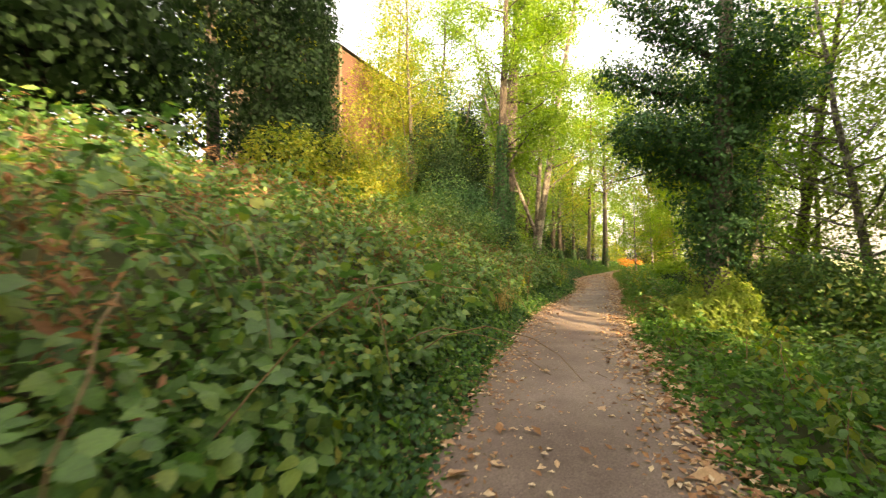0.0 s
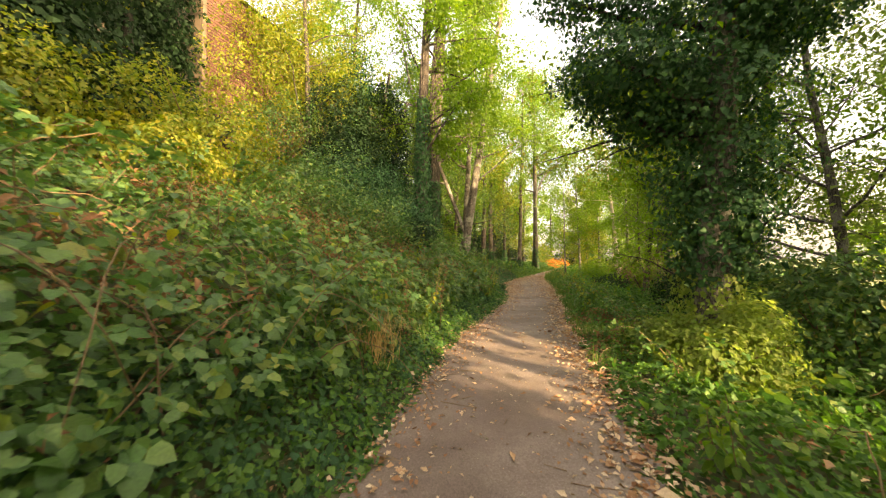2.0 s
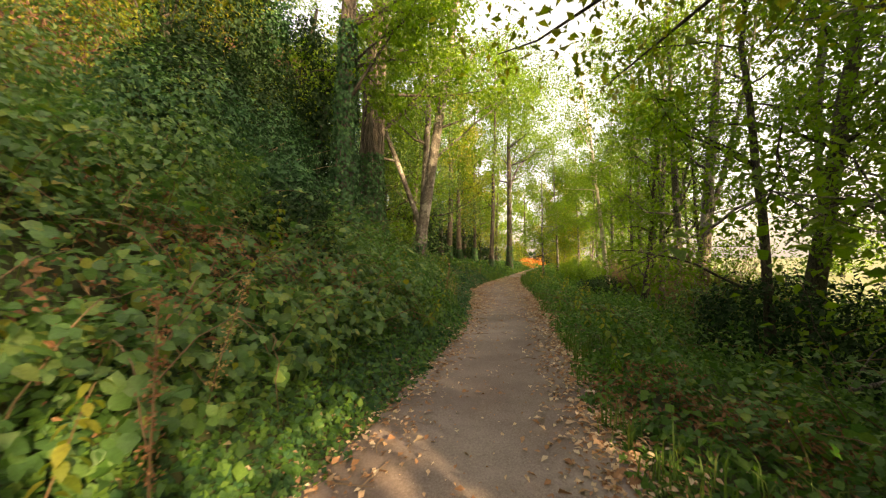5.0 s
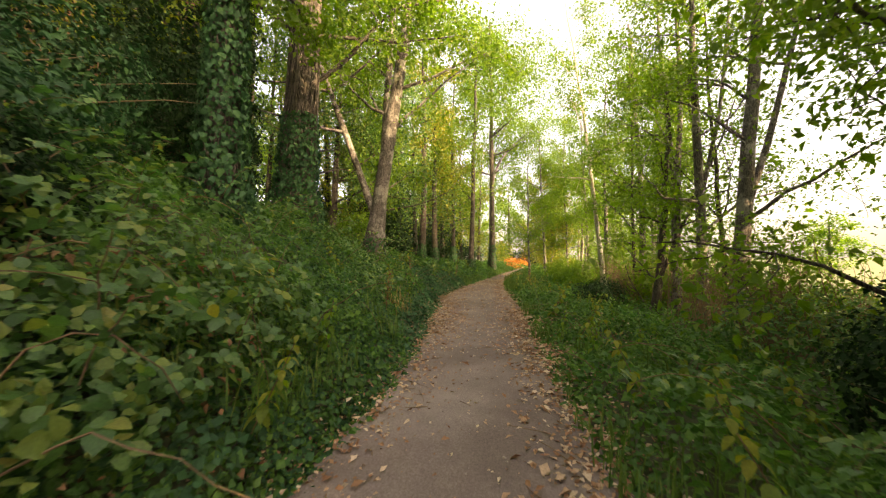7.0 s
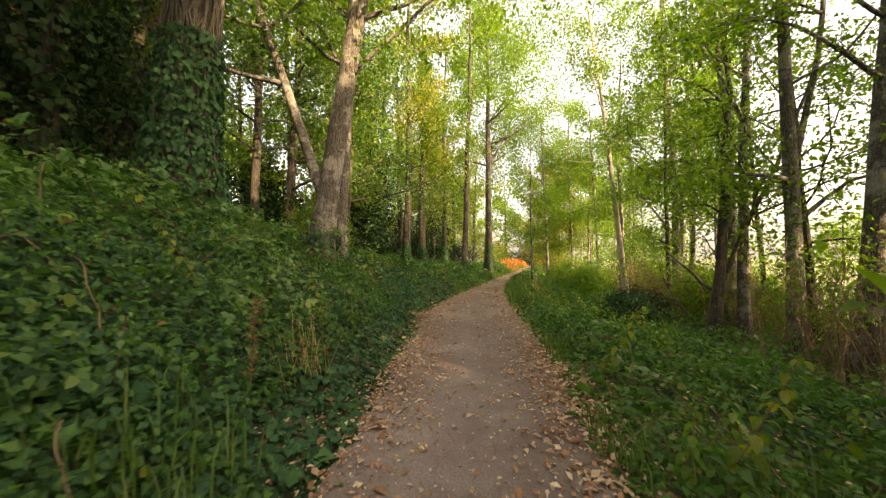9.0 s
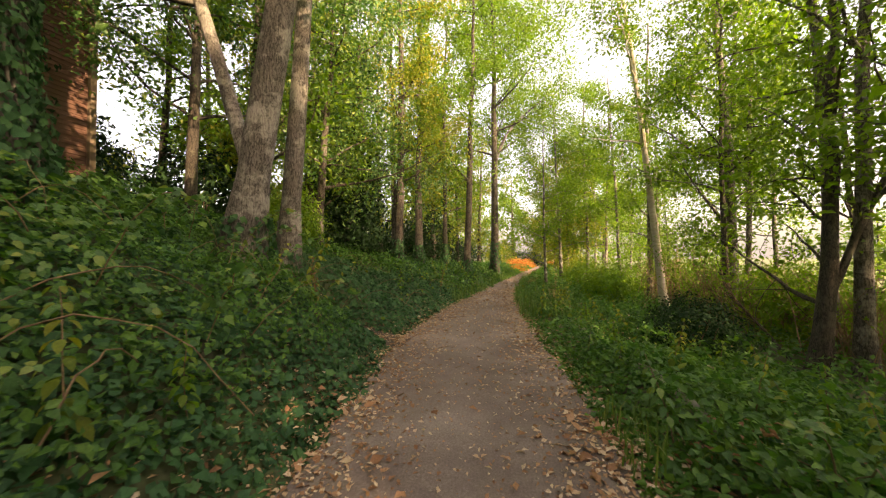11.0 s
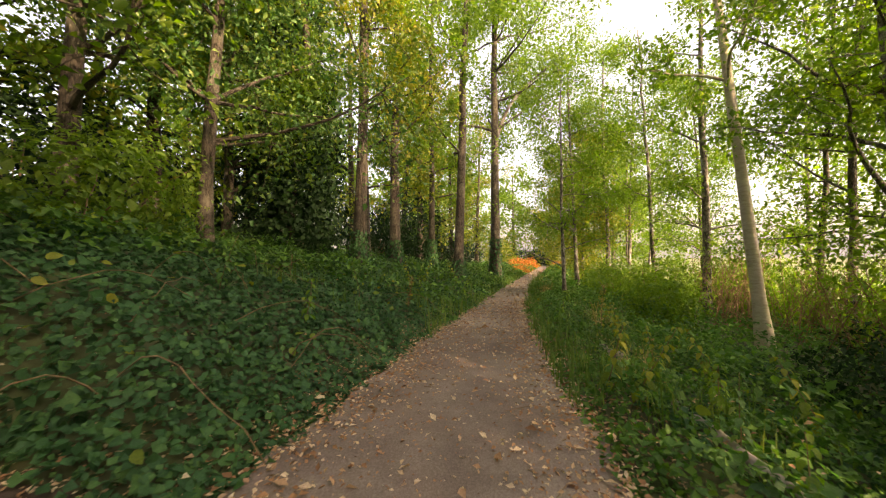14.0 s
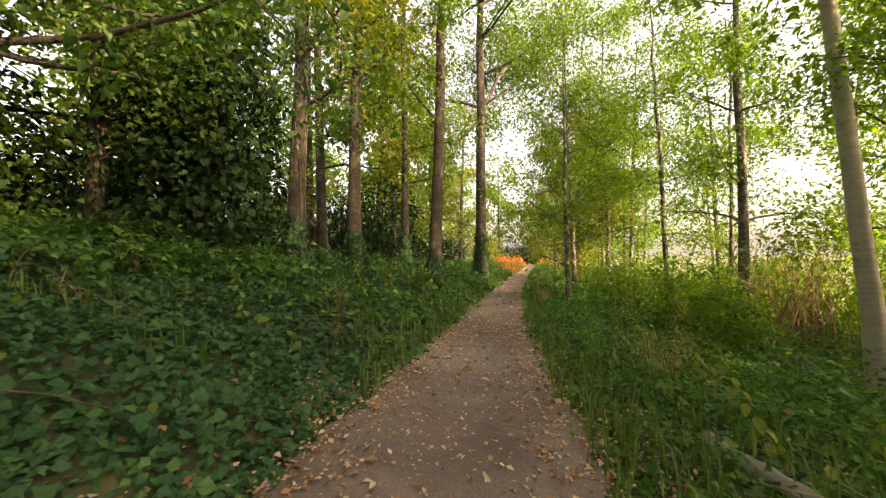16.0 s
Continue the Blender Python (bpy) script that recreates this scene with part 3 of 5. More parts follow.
def grass_patch(n, y0, y1, d0, d1, left, length, keep=None, power=1.3):
    x, y, d = scatter(n, y0, y1, d0, d1, left, power)
    if keep is not None:
        m = keep(x, y)
        x, y = x[m], y[m]
    n = len(x)
    return blade_arrays(np.stack([x, y, ground(x, y)], 1), length * RNG.lognormal(0, 0.3, n), RNG.uniform(0.1, 0.9, n), 0.006)


stuff("grass", [
    grass_patch(3500, 8, 20, 0.0, 1.6, False, 0.24, patchy(31, 1.2, 0.1)),
    grass_patch(5000, 24, 46, 0.0, 2.0, False, 0.34, patchy(33, 0.9, -0.1)),
    grass_patch(2500, 8, 16, 0.2, 2.0, True, 0.30, patchy(32, 1.2, 0.15)),
    grass_patch(6000, 26, 48, 0.0, 2.5, True, 0.30, patchy(34, 0.9, -0.1)),
], L_GRASS, "rough green grass along the path verges", "grass")


def tuft(x, y, n, length, label):
    """A dry grass tuft whose blades bow outward."""
    P = np.stack([RNG.normal(0, 0.09, n), RNG.normal(0, 0.14, n), np.full(n, -0.02)], 1)
    ob = new("dry_grass_tuft", raw_mesh("dry_grass_tuft", *blade_arrays(P, length * RNG.lognormal(0, 0.25, n), RNG.uniform(0.6, 1.6, n), 0.0026), L_STRAW))
    ob.location = (x, y, float(ground(x, y)))
    tagged(ob, label, "dry grass", kind="stuff")


tuft(0.25, 6.7, 110, 0.62, "drooping straw-coloured grass tuft at the path edge")
tuft(0.1, 7.1, 60, 0.5, "thin straw-coloured grass tuft on the verge")
tuft(-0.62, 17.1, 60, 0.55, "thin dry grass tuft rooted in ivy")
tuft(1.9, 28.0, 60, 0.7, "tall bleached grass stems in the herbs")
tuft(1.75, 25.4, 40, 0.5, "thin bleached grass stems in the herbs")
tuft(1.3, 34.0, 90, 0.5, "straw-coloured grass beside the path")
tuft(1.5, 38.0, 90, 0.55, "straw-coloured grass beside the path")


def litter(n, y0, y1, left, reach, size):
    y = RNG.uniform(y0, y1, n)
    off = RNG.normal(0.05, reach, n)
    x = along(LEFT_EDGE, y) + off if left else along(RIGHT_EDGE, y) - off
    return x, y, size * RNG.lognormal(0, 0.35, n)


def litter_arrays(*rows):
    out = []
    for r in rows:
        x, y, s = litter(*r)
        n = len(x)
        N = np.stack([RNG.normal(0, 0.35, n), RNG.normal(0, 0.35, n), np.ones(n)], 1)
        out.append(leaf_arrays(np.stack([x, y, np.maximum(ground(x, y), path_z(x, y)) + 0.006 + 0.014 * RNG.random(n)], 1), N, s, wide=0.6, droop=0.1))
    return out


tx = RNG.uniform(-2.7, -0.8, 900)
ty = np.interp(-tx, [-a for a, _ in SIDE_TRAIL], [b for _, b in SIDE_TRAIL]) + RNG.normal(0, 0.16, 900)
trail_litter = leaf_arrays(np.stack([tx, ty, np.maximum(ground(tx, ty), 0.0) + 0.035 + 0.012 * RNG.random(900)], 1), slope_normal(tx, ty) + RNG.normal(0, 0.3, (900, 3)), 0.032 * RNG.lognormal(0, 0.35, 900), wide=0.6, droop=0.1)
stuff("leaf_litter", [trail_litter] + litter_arrays(
    (9500, 0, 20, False, 0.22, 0.046), (5000, 0, 20, True, 0.22, 0.042), (6500, 17, 30, True, 0.34, 0.036), (7500, 17, 32, False, 0.30, 0.036),
    (2500, 0, 18, True, 0.8, 0.026), (6500, 16, 32, True, 0.9, 0.027), (3800, 16, 32, False, 0.8, 0.027), (700, 16, 32, False, 0.9, 0.055), (350, 0, 16, False, 0.8, 0.055), (1500, 30, 60, False, 0.4, 0.06), (1500, 30, 60, True, 0.4, 0.06)),
    L_LITTER, "fallen brown and buff leaves strewn along the path edges", "leaf litter")


# ---- trees ----
def leafy(points, spread, per, size, up_bias=0.6, wide=0.6, sag=0.0):
    """Leaves gathered round points."""
    P = np.repeat(np.asarray(points), per, axis=0)
    P = P + RNG.normal(0, spread, P.shape) * np.array([1, 1, 0.75])
    N = RNG.normal(0, 0.6, P.shape) + np.array([0, 0, up_bias])
    T = RNG.normal(0, 1, P.shape) + np.array([0, 0, -sag])
    return leaf_arrays(P, N, size * RNG.lognormal(0, 0.25, len(P)), wide=wide, tip=T)


def tree(base, tall, r0, bark, leaf, label, lean=(0, 0), limbs=10, first=0.35, reach=2.6, per=16, size=0.12, spread=0.28, group="", ivy=0.0,
         ivy_out=0.10, vines=0, fork=0.0, curve=0.055, name="tree", twigs=5, bare=0.0, hang=0.1, ivy_n=0, toward=None, fork_way=(0.25, 0.0, 1.0)):
    """A tapered trunk with limbs, twigs and a loose crown; ivy: how high it is clad; vines: bare stems climbing it."""
    x, y = base
    z = float(ground(x, y)) - 0.12
    thing = new(name)
    thing.location = (x, y, z)
    steps = 14
    tt = np.linspace(0, 1, steps)
    line = np.stack([lean[0] * tt + curve * np.cumsum(RNG.normal(0, 1, steps)) * tt, lean[1] * tt + curve * np.cumsum(RNG.normal(0, 1, steps)) * tt, tall * tt], 1)
    rad = r0 * (1 - 0.75 * tt) + r0 * 0.55 * np.exp(-tt * tall / 0.35)
    stems = [(line, rad)]
    pieces = [tube_arrays(line, rad, 14, 0.10)]
    if fork > 0:
        k = int(steps * fork)
        b = wander(line[k], np.array(fork_way) + RNG.normal(0, 0.06, 3), tall * (1 - fork), 10, 0.05, 0.03)
        pieces.append(tube_arrays(b, np.linspace(rad[k] * 0.5, 0.02, len(b)), 10, 0.1))
        stems.append((b, np.linspace(rad[k] * 0.8, 0.02, len(b))))
    part("trunk", smooth(raw_mesh("trunk", *join_arrays(pieces), bark)), thing)
    boughs, spots = [], []
    for i in range(limbs):
        st, ra = stems[i % len(stems)]
        f = first + (1 - first) * (i + RNG.random()) / limbs if st is line else RNG.uniform(0.25, 1)
        k = min(int(f * (len(st) - 1)), len(st) - 2)
        a = RNG.uniform(0, 2 * np.pi) if toward is None or RNG.random() > 0.6 else toward + RNG.normal(0, 0.5)
        ln = reach * (1.15 - 0.6 * f) * RNG.uniform(0.7, 1.25)
        limb = wander(st[k], (np.cos(a), np.sin(a), 0.55 - hang), ln, 7, 0.16, 0.03 - hang * 0.3)
        rr = min(ra[k] * 0.42, 0.010 + 0.014 * ln)
        boughs.append(tube_arrays(limb, np.linspace(rr, 0.008, 8), 5))
        for _ in range(twigs):
            q = RNG.integers(2, 8)
            tw = wander(limb[q], RNG.normal(0, 1, 3) + np.array([np.cos(a), np.sin(a), -hang]), ln * RNG.uniform(0.25, 0.5), 4, 0.22, -hang * 0.2)
            boughs.append(tube_arrays(tw, np.linspace(0.010, 0.004, 5), 3))
            if RNG.random() >= bare:
                spots.extend(tw[1:])
        spots.extend(limb[5:])
    tagged(part("branchwork", smooth(raw_mesh("branchwork", *join_arrays(boughs), bark)), thing, "bare branches and twigs"), kind="stuff")
    if spots and per:
        tagged(part("crown", raw_mesh("crown", *leafy(spots, spread, per, size, sag=0.5), leaf), thing, "loose crown of small leaves"), kind="stuff")
    if ivy > 0:
        n = ivy_n or int(ivy * 700)
        f = RNG.random(n) ** 1.25 * ivy / tall
        px = np.stack([np.interp(f, tt, line[:, c]) for c in range(3)], 1)
        rr = np.interp(f, tt, rad)
        a = RNG.uniform(0, 2 * np.pi, n)
        out = rr + ivy_out * RNG.random(n) * (1.3 - f * tall / (ivy + 0.3))
        d = np.stack([np.cos(a), np.sin(a), np.zeros(n)], 1)
        me = leaves("ivy", px + d * out[:, None], d + RNG.normal(0, 0.35, (n, 3)) + np.array([0, 0, 0.35]), 0.085 * RNG.lognormal(0, 0.25, n), L_IVY, wide=0.85,
                    tip=np.tile([0, 0, -1.0], (n, 1)) + RNG.normal(0, 0.4, (n, 3)))
        tagged(part("ivy", me, thing, "dark ivy clinging to the trunk"), kind="stuff")
    if vines:
        vs = []
        for i in range(vines):
            a0, tw = RNG.uniform(0, 2 * np.pi), RNG.normal(0, 1.0)
            g = np.linspace(0.02, RNG.uniform(0.5, 0.95), 22)
            c = np.stack([np.interp(g, tt, line[:, k]) for k in range(3)], 1)
            r = np.interp(g, tt, rad) * 1.02 + 0.012
            a = a0 + tw * g * 2 + np.cumsum(RNG.normal(0, 0.30, 22))
            vs.append(tube_arrays(c + np.stack([np.cos(a) * r, np.sin(a) * r, 0 * a], 1), np.linspace(0.014, 0.006, 22) * RNG.uniform(0.6, 1.6), 5))
        tagged(part("vine_net", smooth(raw_mesh("vine_net", *join_arrays(vs), M_VINE)), thing, "dry grey vine stems gripping the bark"), kind="stuff")
    return tagged(thing, label, "tree", group)


def blob_points(center, radii, n, lump=0.35):
    """Places near the skin of a lumpy mass."""
    d = unit(RNG.normal(size=(n, 3)))
    k = 1 + lump * fbm(d[:, 0] * 3 + d[:, 2], d[:, 1] * 3 - d[:, 2] * 2, center[0] + center[1], 1.3)
    r = k * (1 - 0.35 * RNG.random(n) ** 2)
    return np.array(center) + d * r[:, None] * np.array(radii), d


def bush(blobs, leaf, label, category, name="bush", n=2600, size=0.08, stems=10, bark=None, group="", stem_r=0.018, root=0.12):
    """Stems that fan out from the foot, under lumpy masses of leaves."""
    x, y = blobs[0][0][0], blobs[0][0][1]
    z = float(ground(x, y)) - 0.1
    thing = new(name)
    thing.location = (x, y, z)
    o = np.array([x, y, z])
    st = []
    for i in range(stems):
        c, r = blobs[i % len(blobs)]
        goal = np.array(c) - o + RNG.normal(0, 0.5, 3) * np.array(r)
        foot = np.array([RNG.normal(0, root), RNG.normal(0, root), 0])
        g = np.linspace(0, 1, 8)[:, None]
        line = foot + (goal - foot) * g + np.array([0, 0, 0.3]) * g * (1 - g) + np.cumsum(RNG.normal(0, 0.03, (8, 3)), axis=0) * g
        st.append(tube_arrays(line, np.linspace(stem_r, 0.004, 8), 4))
    tagged(part("stemwork", smooth(raw_mesh("stemwork", *join_arrays(st), bark or M_TWIG)), thing, "thin woody stems"), kind="stuff")
    ps = []
    for c, r in blobs:
        P, d = blob_points(np.array(c) - o, r, n)
        ps.append(leaf_arrays(P, d + RNG.normal(0, 0.5, d.shape) + np.array([0, 0, 0.5]), size * RNG.lognormal(0, 0.28, n), wide=0.62,
                              tip=RNG.normal(0, 1, d.shape) + np.array([0, 0, -0.6])))
    tagged(part("foliage", raw_mesh("foliage", *join_arrays(ps), leaf), thing), kind="stuff")
    return tagged(thing, label, category, group)


def gz(x, y, up):
    return (x, y, float(ground(x, y)) + up)


# ---- left side, from the start of the walk ----
tree((-2.95, 15.7), 14, 0.22, M_BARK_DARK, L_GREEN, "ivy-clad trunk wrapped in dry vines on the bank", (0.15, 0.5), 22, 0.27, 3.6, 30, 0.11, ivy=5.5, ivy_out=0.17, vines=26, ivy_n=5200, toward=0.2)
tree((-3.95, 18.95), 16, 0.43, M_BARK_DARK, L_GREEN, "thick dark trunk netted with dry vines, ivied foot", (0.7, 0.4), 24, 0.28, 4.0, 30, 0.12, ivy=3.0, ivy_out=0.15, vines=95, ivy_n=5200, toward=0.2)
tree((-2.92, 21.2), 17, 0.235, M_BARK, L_GREEN, "tall grey trunk leaning over its ivied foot", (2.3, 0.3), 22, 0.24, 3.6, 28, 0.11, ivy=0.8, ivy_n=420, fork=0.11, fork_way=(-0.30, 0.1, 1.0))
tree((-3.32, 22.8), 17, 0.18, M_BARK, L_GREEN, "tall straight grey trunk beside its leaning neighbour", (0.8, 0.3), 18, 0.3, 3.4, 28, 0.11, ivy=0.4, ivy_n=160)
tree((-4.0, 30.7), 15, 0.17, M_BARK_DARK, L_YELLOW, "slim brown trunk with yellow-green crown and ivied foot", (0.5, 0), 15, 0.22, 2.8, 20, 0.11, ivy=1.2, vines=6, toward=0.0)
tree((-3.93, 33.6), 14, 0.2, M_BARK_DARK, L_GREEN, "dark trunk on the bank with ivy at its foot", (-0.3, 0.2), 13, 0.3, 2.6, 18, 0.13, ivy=1.2)
tree((-1.6, 33.3), 15, 0.17, M_BARK_DARK, L_GREEN, "dark trunk standing close to the path", (0.4, 0), 13, 0.3, 2.6, 18, 0.13, ivy=1.0)
tree((-3.24, 36.4), 14, 0.15, M_BARK_DARK, L_GREEN, "dark trunk standing close to the path", (-0.3, 0), 13, 0.25, 2.6, 18, 0.14, ivy=1.5)
# dark bark used here so that its colour carries the trunk's shade
lone = tree((-0.85, 40.0), 20, 0.26, M_BARK_DARK, L_GREEN, "tall solitary trunk beside the far bend", (0.2, 0), 40, 0.40, 5.6, 34, 0.14, ivy=2.2, ivy_n=900, spread=0.46)
arch = np.array([(0.08, 0, 7.2), (0.33, 0, 8.0), (0.8, -0.1, 8.95), (1.45, -0.1, 9.7), (2.15, 0, 10.35), (3.0, 0.1, 11.0), (3.5, 0.1, 11.8)])
part("arching_bough", smooth(raw_mesh("arching_bough", *tube_arrays(arch, np.linspace(0.11, 0.03, 7), 9), M_BARK)), lone, "long bough arching away from the trunk")
tagged(part("bough_leaves", raw_mesh("bough_leaves", *leafy(np.repeat(arch[3:], 6, axis=0) + RNG.normal(0, 0.65, (24, 3)), 0.3, 26, 0.13), L_GREEN), lone), kind="stuff")


def ivy_column(x, y, tall, wide, label, n=5200, leaf=None, size=0.10, foot=0.3):
    """A dead trunk lost inside a shaggy column of ivy."""
    z = float(ground(x, y)) - 0.1
    thing = new("ivy_column")
    thing.location = (x, y, z)
    part("trunk", smooth(raw_mesh("trunk", *tube_arrays(wander((0, 0, 0), (0, 0, 1), tall * 0.95, 9, 0.05), np.linspace(0.2, 0.05, 10), 9), M_BARK_DARK)), thing)
    ps = []
    for i in range(int(tall * 2.2)):
        h = foot + (tall - foot) * (i + RNG.random()) / (tall * 2.2)
        w = wide * (0.75 + 0.4 * RNG.random()) * (1.15 - 0.6 * (h / tall) ** 2)
        a = RNG.uniform(0, 2 * np.pi)
        k = int(n / (tall * 2.2))
        P, d = blob_points((np.cos(a) * wide * 0.35, np.sin(a) * wide * 0.35, h), (w, w, 0.75), k)
        ps.append(leaf_arrays(P, d + RNG.normal(0, 0.45, d.shape) + np.array([0, 0, 0.3]), size * RNG.lognormal(0, 0.25, k), wide=0.85, tip=RNG.normal(0, 0.6, d.shape) + np.array([0, 0, -1.0])))
    tagged(part("ivy", raw_mesh("ivy", *join_arrays(ps), leaf or L_IVY), thing, "shaggy hanging ivy"), kind="stuff")
    return tagged(thing, label, "ivy-covered trunk")


# most of these columns take the leaf colour darkened for shade
ivy_column(-6.3, 2.5, 9.0, 2.1, "huge dark ivy-smothered tree above the brambles", 60000, L_SHADED, 0.115, 0.9)
ivy_column(-8.9, 10.8, 8.0, 1.3, "dark ivy-smothered tree at the end of the house", 9000, L_SHADED, 0.12, 0.6)
ivy_column(-6.1, 6.7, 9.0, 1.25, "dark ivy-smothered tree behind the brambles", 24000, L_SHADED, 0.10, 0.8)
ivy_column(-8.0, 9.4, 9.0, 1.15, "tall dark column of ivy on the bank top", 14000, L_SHADED, 0.11)
ivy_column(-7.0, 17.8, 8.0, 0.95, "dark ivy column beside the boarded house", 7000, L_IVY, 0.10)
ivy_column(-5.4, 18.2, 6.8, 0.75, "slim dark ivy column on the bank", 6500, L_SHADED, 0.10)
ivy_column(-7.15, 20.4, 8.0, 0.65, "dark ivy column by the house corner", 6500, L_SHADED, 0.11)
ivy_column(-6.3, 30.6, 9.0, 1.35, "dark shaggy ivied tree with hanging boughs", 20000, L_SHADED, 0.13)

bush([((-4.5, 8.9, float(ground(-4.5, 8.9)) + 0.9), (1.1, 1.2, 0.9)), ((-4.9, 7.9, float(ground(-4.9, 7.9)) + 1.1), (1.0, 1.1, 1.0)), ((-3.9, 7.4, float(ground(-3.9, 7.4)) + 0.6), (0.9, 0.9, 0.6))],
     L_YELLOW, "golden sunlit shrub on top of the bank", "shrub", "shrub", 4200, 0.07, 22)
bush([(gz(-4.5, 5.9, 0.9), (0.9, 1.0, 0.85)), (gz(-4.9, 6.9, 1.1), (0.8, 0.9, 0.9))], L_YELLOW, "yellow-leaved shrub below the ivied trees", "shrub", "shrub", 3600, 0.07, 18)
# deeper green than its neighbours, standing in for shade past the sunlit shrubs
bush([((-4.2, 12.4, float(ground(-4.2, 12.4)) + 1.0), (1.1, 1.1, 1.0)), ((-6.3, 12.6, float(ground(-6.3, 12.6)) + 1.6), (1.1, 1.5, 1.5))],
     L_BRAMBLE, "shrub in front of the boarded wall, leaves darkened for shade", "shrub", "shrub", 4200, 0.075, 16)
bush([((-7.3, 15.4, float(ground(-7.3, 15.4)) + 2.0), (0.9, 1.2, 2.0)), ((-7.4, 16.6, float(ground(-7.4, 16.6)) + 1.8), (0.9, 1.2, 1.8)), ((-7.5, 14.0, float(ground(-7.5, 14)) + 4.6), (0.8, 1.6, 1.6)), ((-7.6, 15.4, float(ground(-7.6, 15.4)) + 5.4), (0.9, 1.3, 1.4)), ((-7.6, 13.6, float(ground(-7.6, 13.6)) + 6.6), (0.9, 1.6, 1.4))],
     L_YELLOW, "autumn-yellow shrub climbing the boarded wall", "shrub", "shrub", 3200, 0.08, 14)
bush([((-3.3, 11.9, float(ground(-3.3, 11.9)) + 0.8), (1.1, 1.3, 0.9)), ((-2.6, 12.9, float(ground(-2.6, 12.9)) + 0.5), (0.9, 0.9, 0.6)), ((-3.6, 14.0, float(ground(-3.6, 14.0)) + 0.9), (0.9, 1.2, 1.0))],
     L_IVY, "dark green shrub below the ivied trunks", "shrub", "shrub", 4200, 0.065, 16)
bush([((-2.2, 10.6, float(ground(-2.2, 10.6)) + 0.5), (1.0, 1.3, 0.6)), ((-3.0, 9.6, float(ground(-3.0, 9.6)) + 0.6), (0.9, 1.0, 0.7))],
     L_BRAMBLE, "low green shrub on the bank", "shrub", "shrub", 4200, 0.06, 12)
bush([((-1.9, 12.4, float(ground(-1.9, 12.4)) + 0.35), (0.7, 0.8, 0.5))], L_SHADED, "dark evergreen shrub low on the bank", "shrub", "shrub", 3600, 0.055, 8)
bush([((-5.0, 24.8, float(ground(-5.0, 24.8)) + 0.6), (1.0, 1.2, 0.8)), ((-6.0, 26.2, float(ground(-6.0, 26.2)) + 1.0), (1.3, 1.3, 1.1))],
     L_GREEN, "green shrub among the trunks", "shrub", "shrub", 2600, 0.085, 12)


bush([((-8.1, 13.6, float(ground(-8.1, 13.6)) + 3.4), (0.3, 2.4, 2.8))], L_YELLOW, "sparse yellowing creeper in front of the boarded wall", "creeper", "creeper", 5600, 0.085, 26)
bush([((-5.0, 15.4, float(ground(-5.0, 15.4)) + 1.8), (1.0, 1.1, 1.5)), ((-5.6, 16.9, float(ground(-5.6, 16.9)) + 2.4), (0.9, 0.9, 1.9)), ((-5.4, 14.4, float(ground(-5.4, 14.4)) + 3.4), (1.2, 1.2, 1.2)), ((-4.4, 13.0, float(ground(-4.4, 13.0)) + 1.6), (0.9, 1.0, 1.0))],
     L_SHADED, "tall dark evergreen shrub between the ivied trunks", "shrub", "shrub", 4200, 0.085, 14)


tree((-6.7, 14.2), 11, 0.12, M_BARK_DARK, L_YELLOW, "golden-leaved tree in front of the boarded wall", (-0.3, 0.3), 22, 0.2, 2.5, 20, 0.085, spread=0.34)
tree((-7.4, 17.6), 12, 0.14, M_BARK_DARK, L_GREEN, "leafy tree rising above the boarded wall", (0.4, 0.2), 22, 0.3, 3.0, 18, 0.10, spread=0.34)

# ---- the boarded house on the bank ----
def box_bm(sx, sy, sz, bevel=0.0):
    bm = bmesh.new()
    bmesh.ops.create_cube(bm, size=1.0, matrix=Matrix.Diagonal((sx, sy, sz, 1)))
    if bevel:
        bmesh.ops.bevel(bm, geom=bm.edges[:], offset=bevel, segments=1, affect="EDGES")
    return bm


def from_bm(name, bm, material):
    me = bpy.data.meshes.new(name)
    bm.to_mesh(me)
    bm.free()
    me.materials.append(material)
    return me


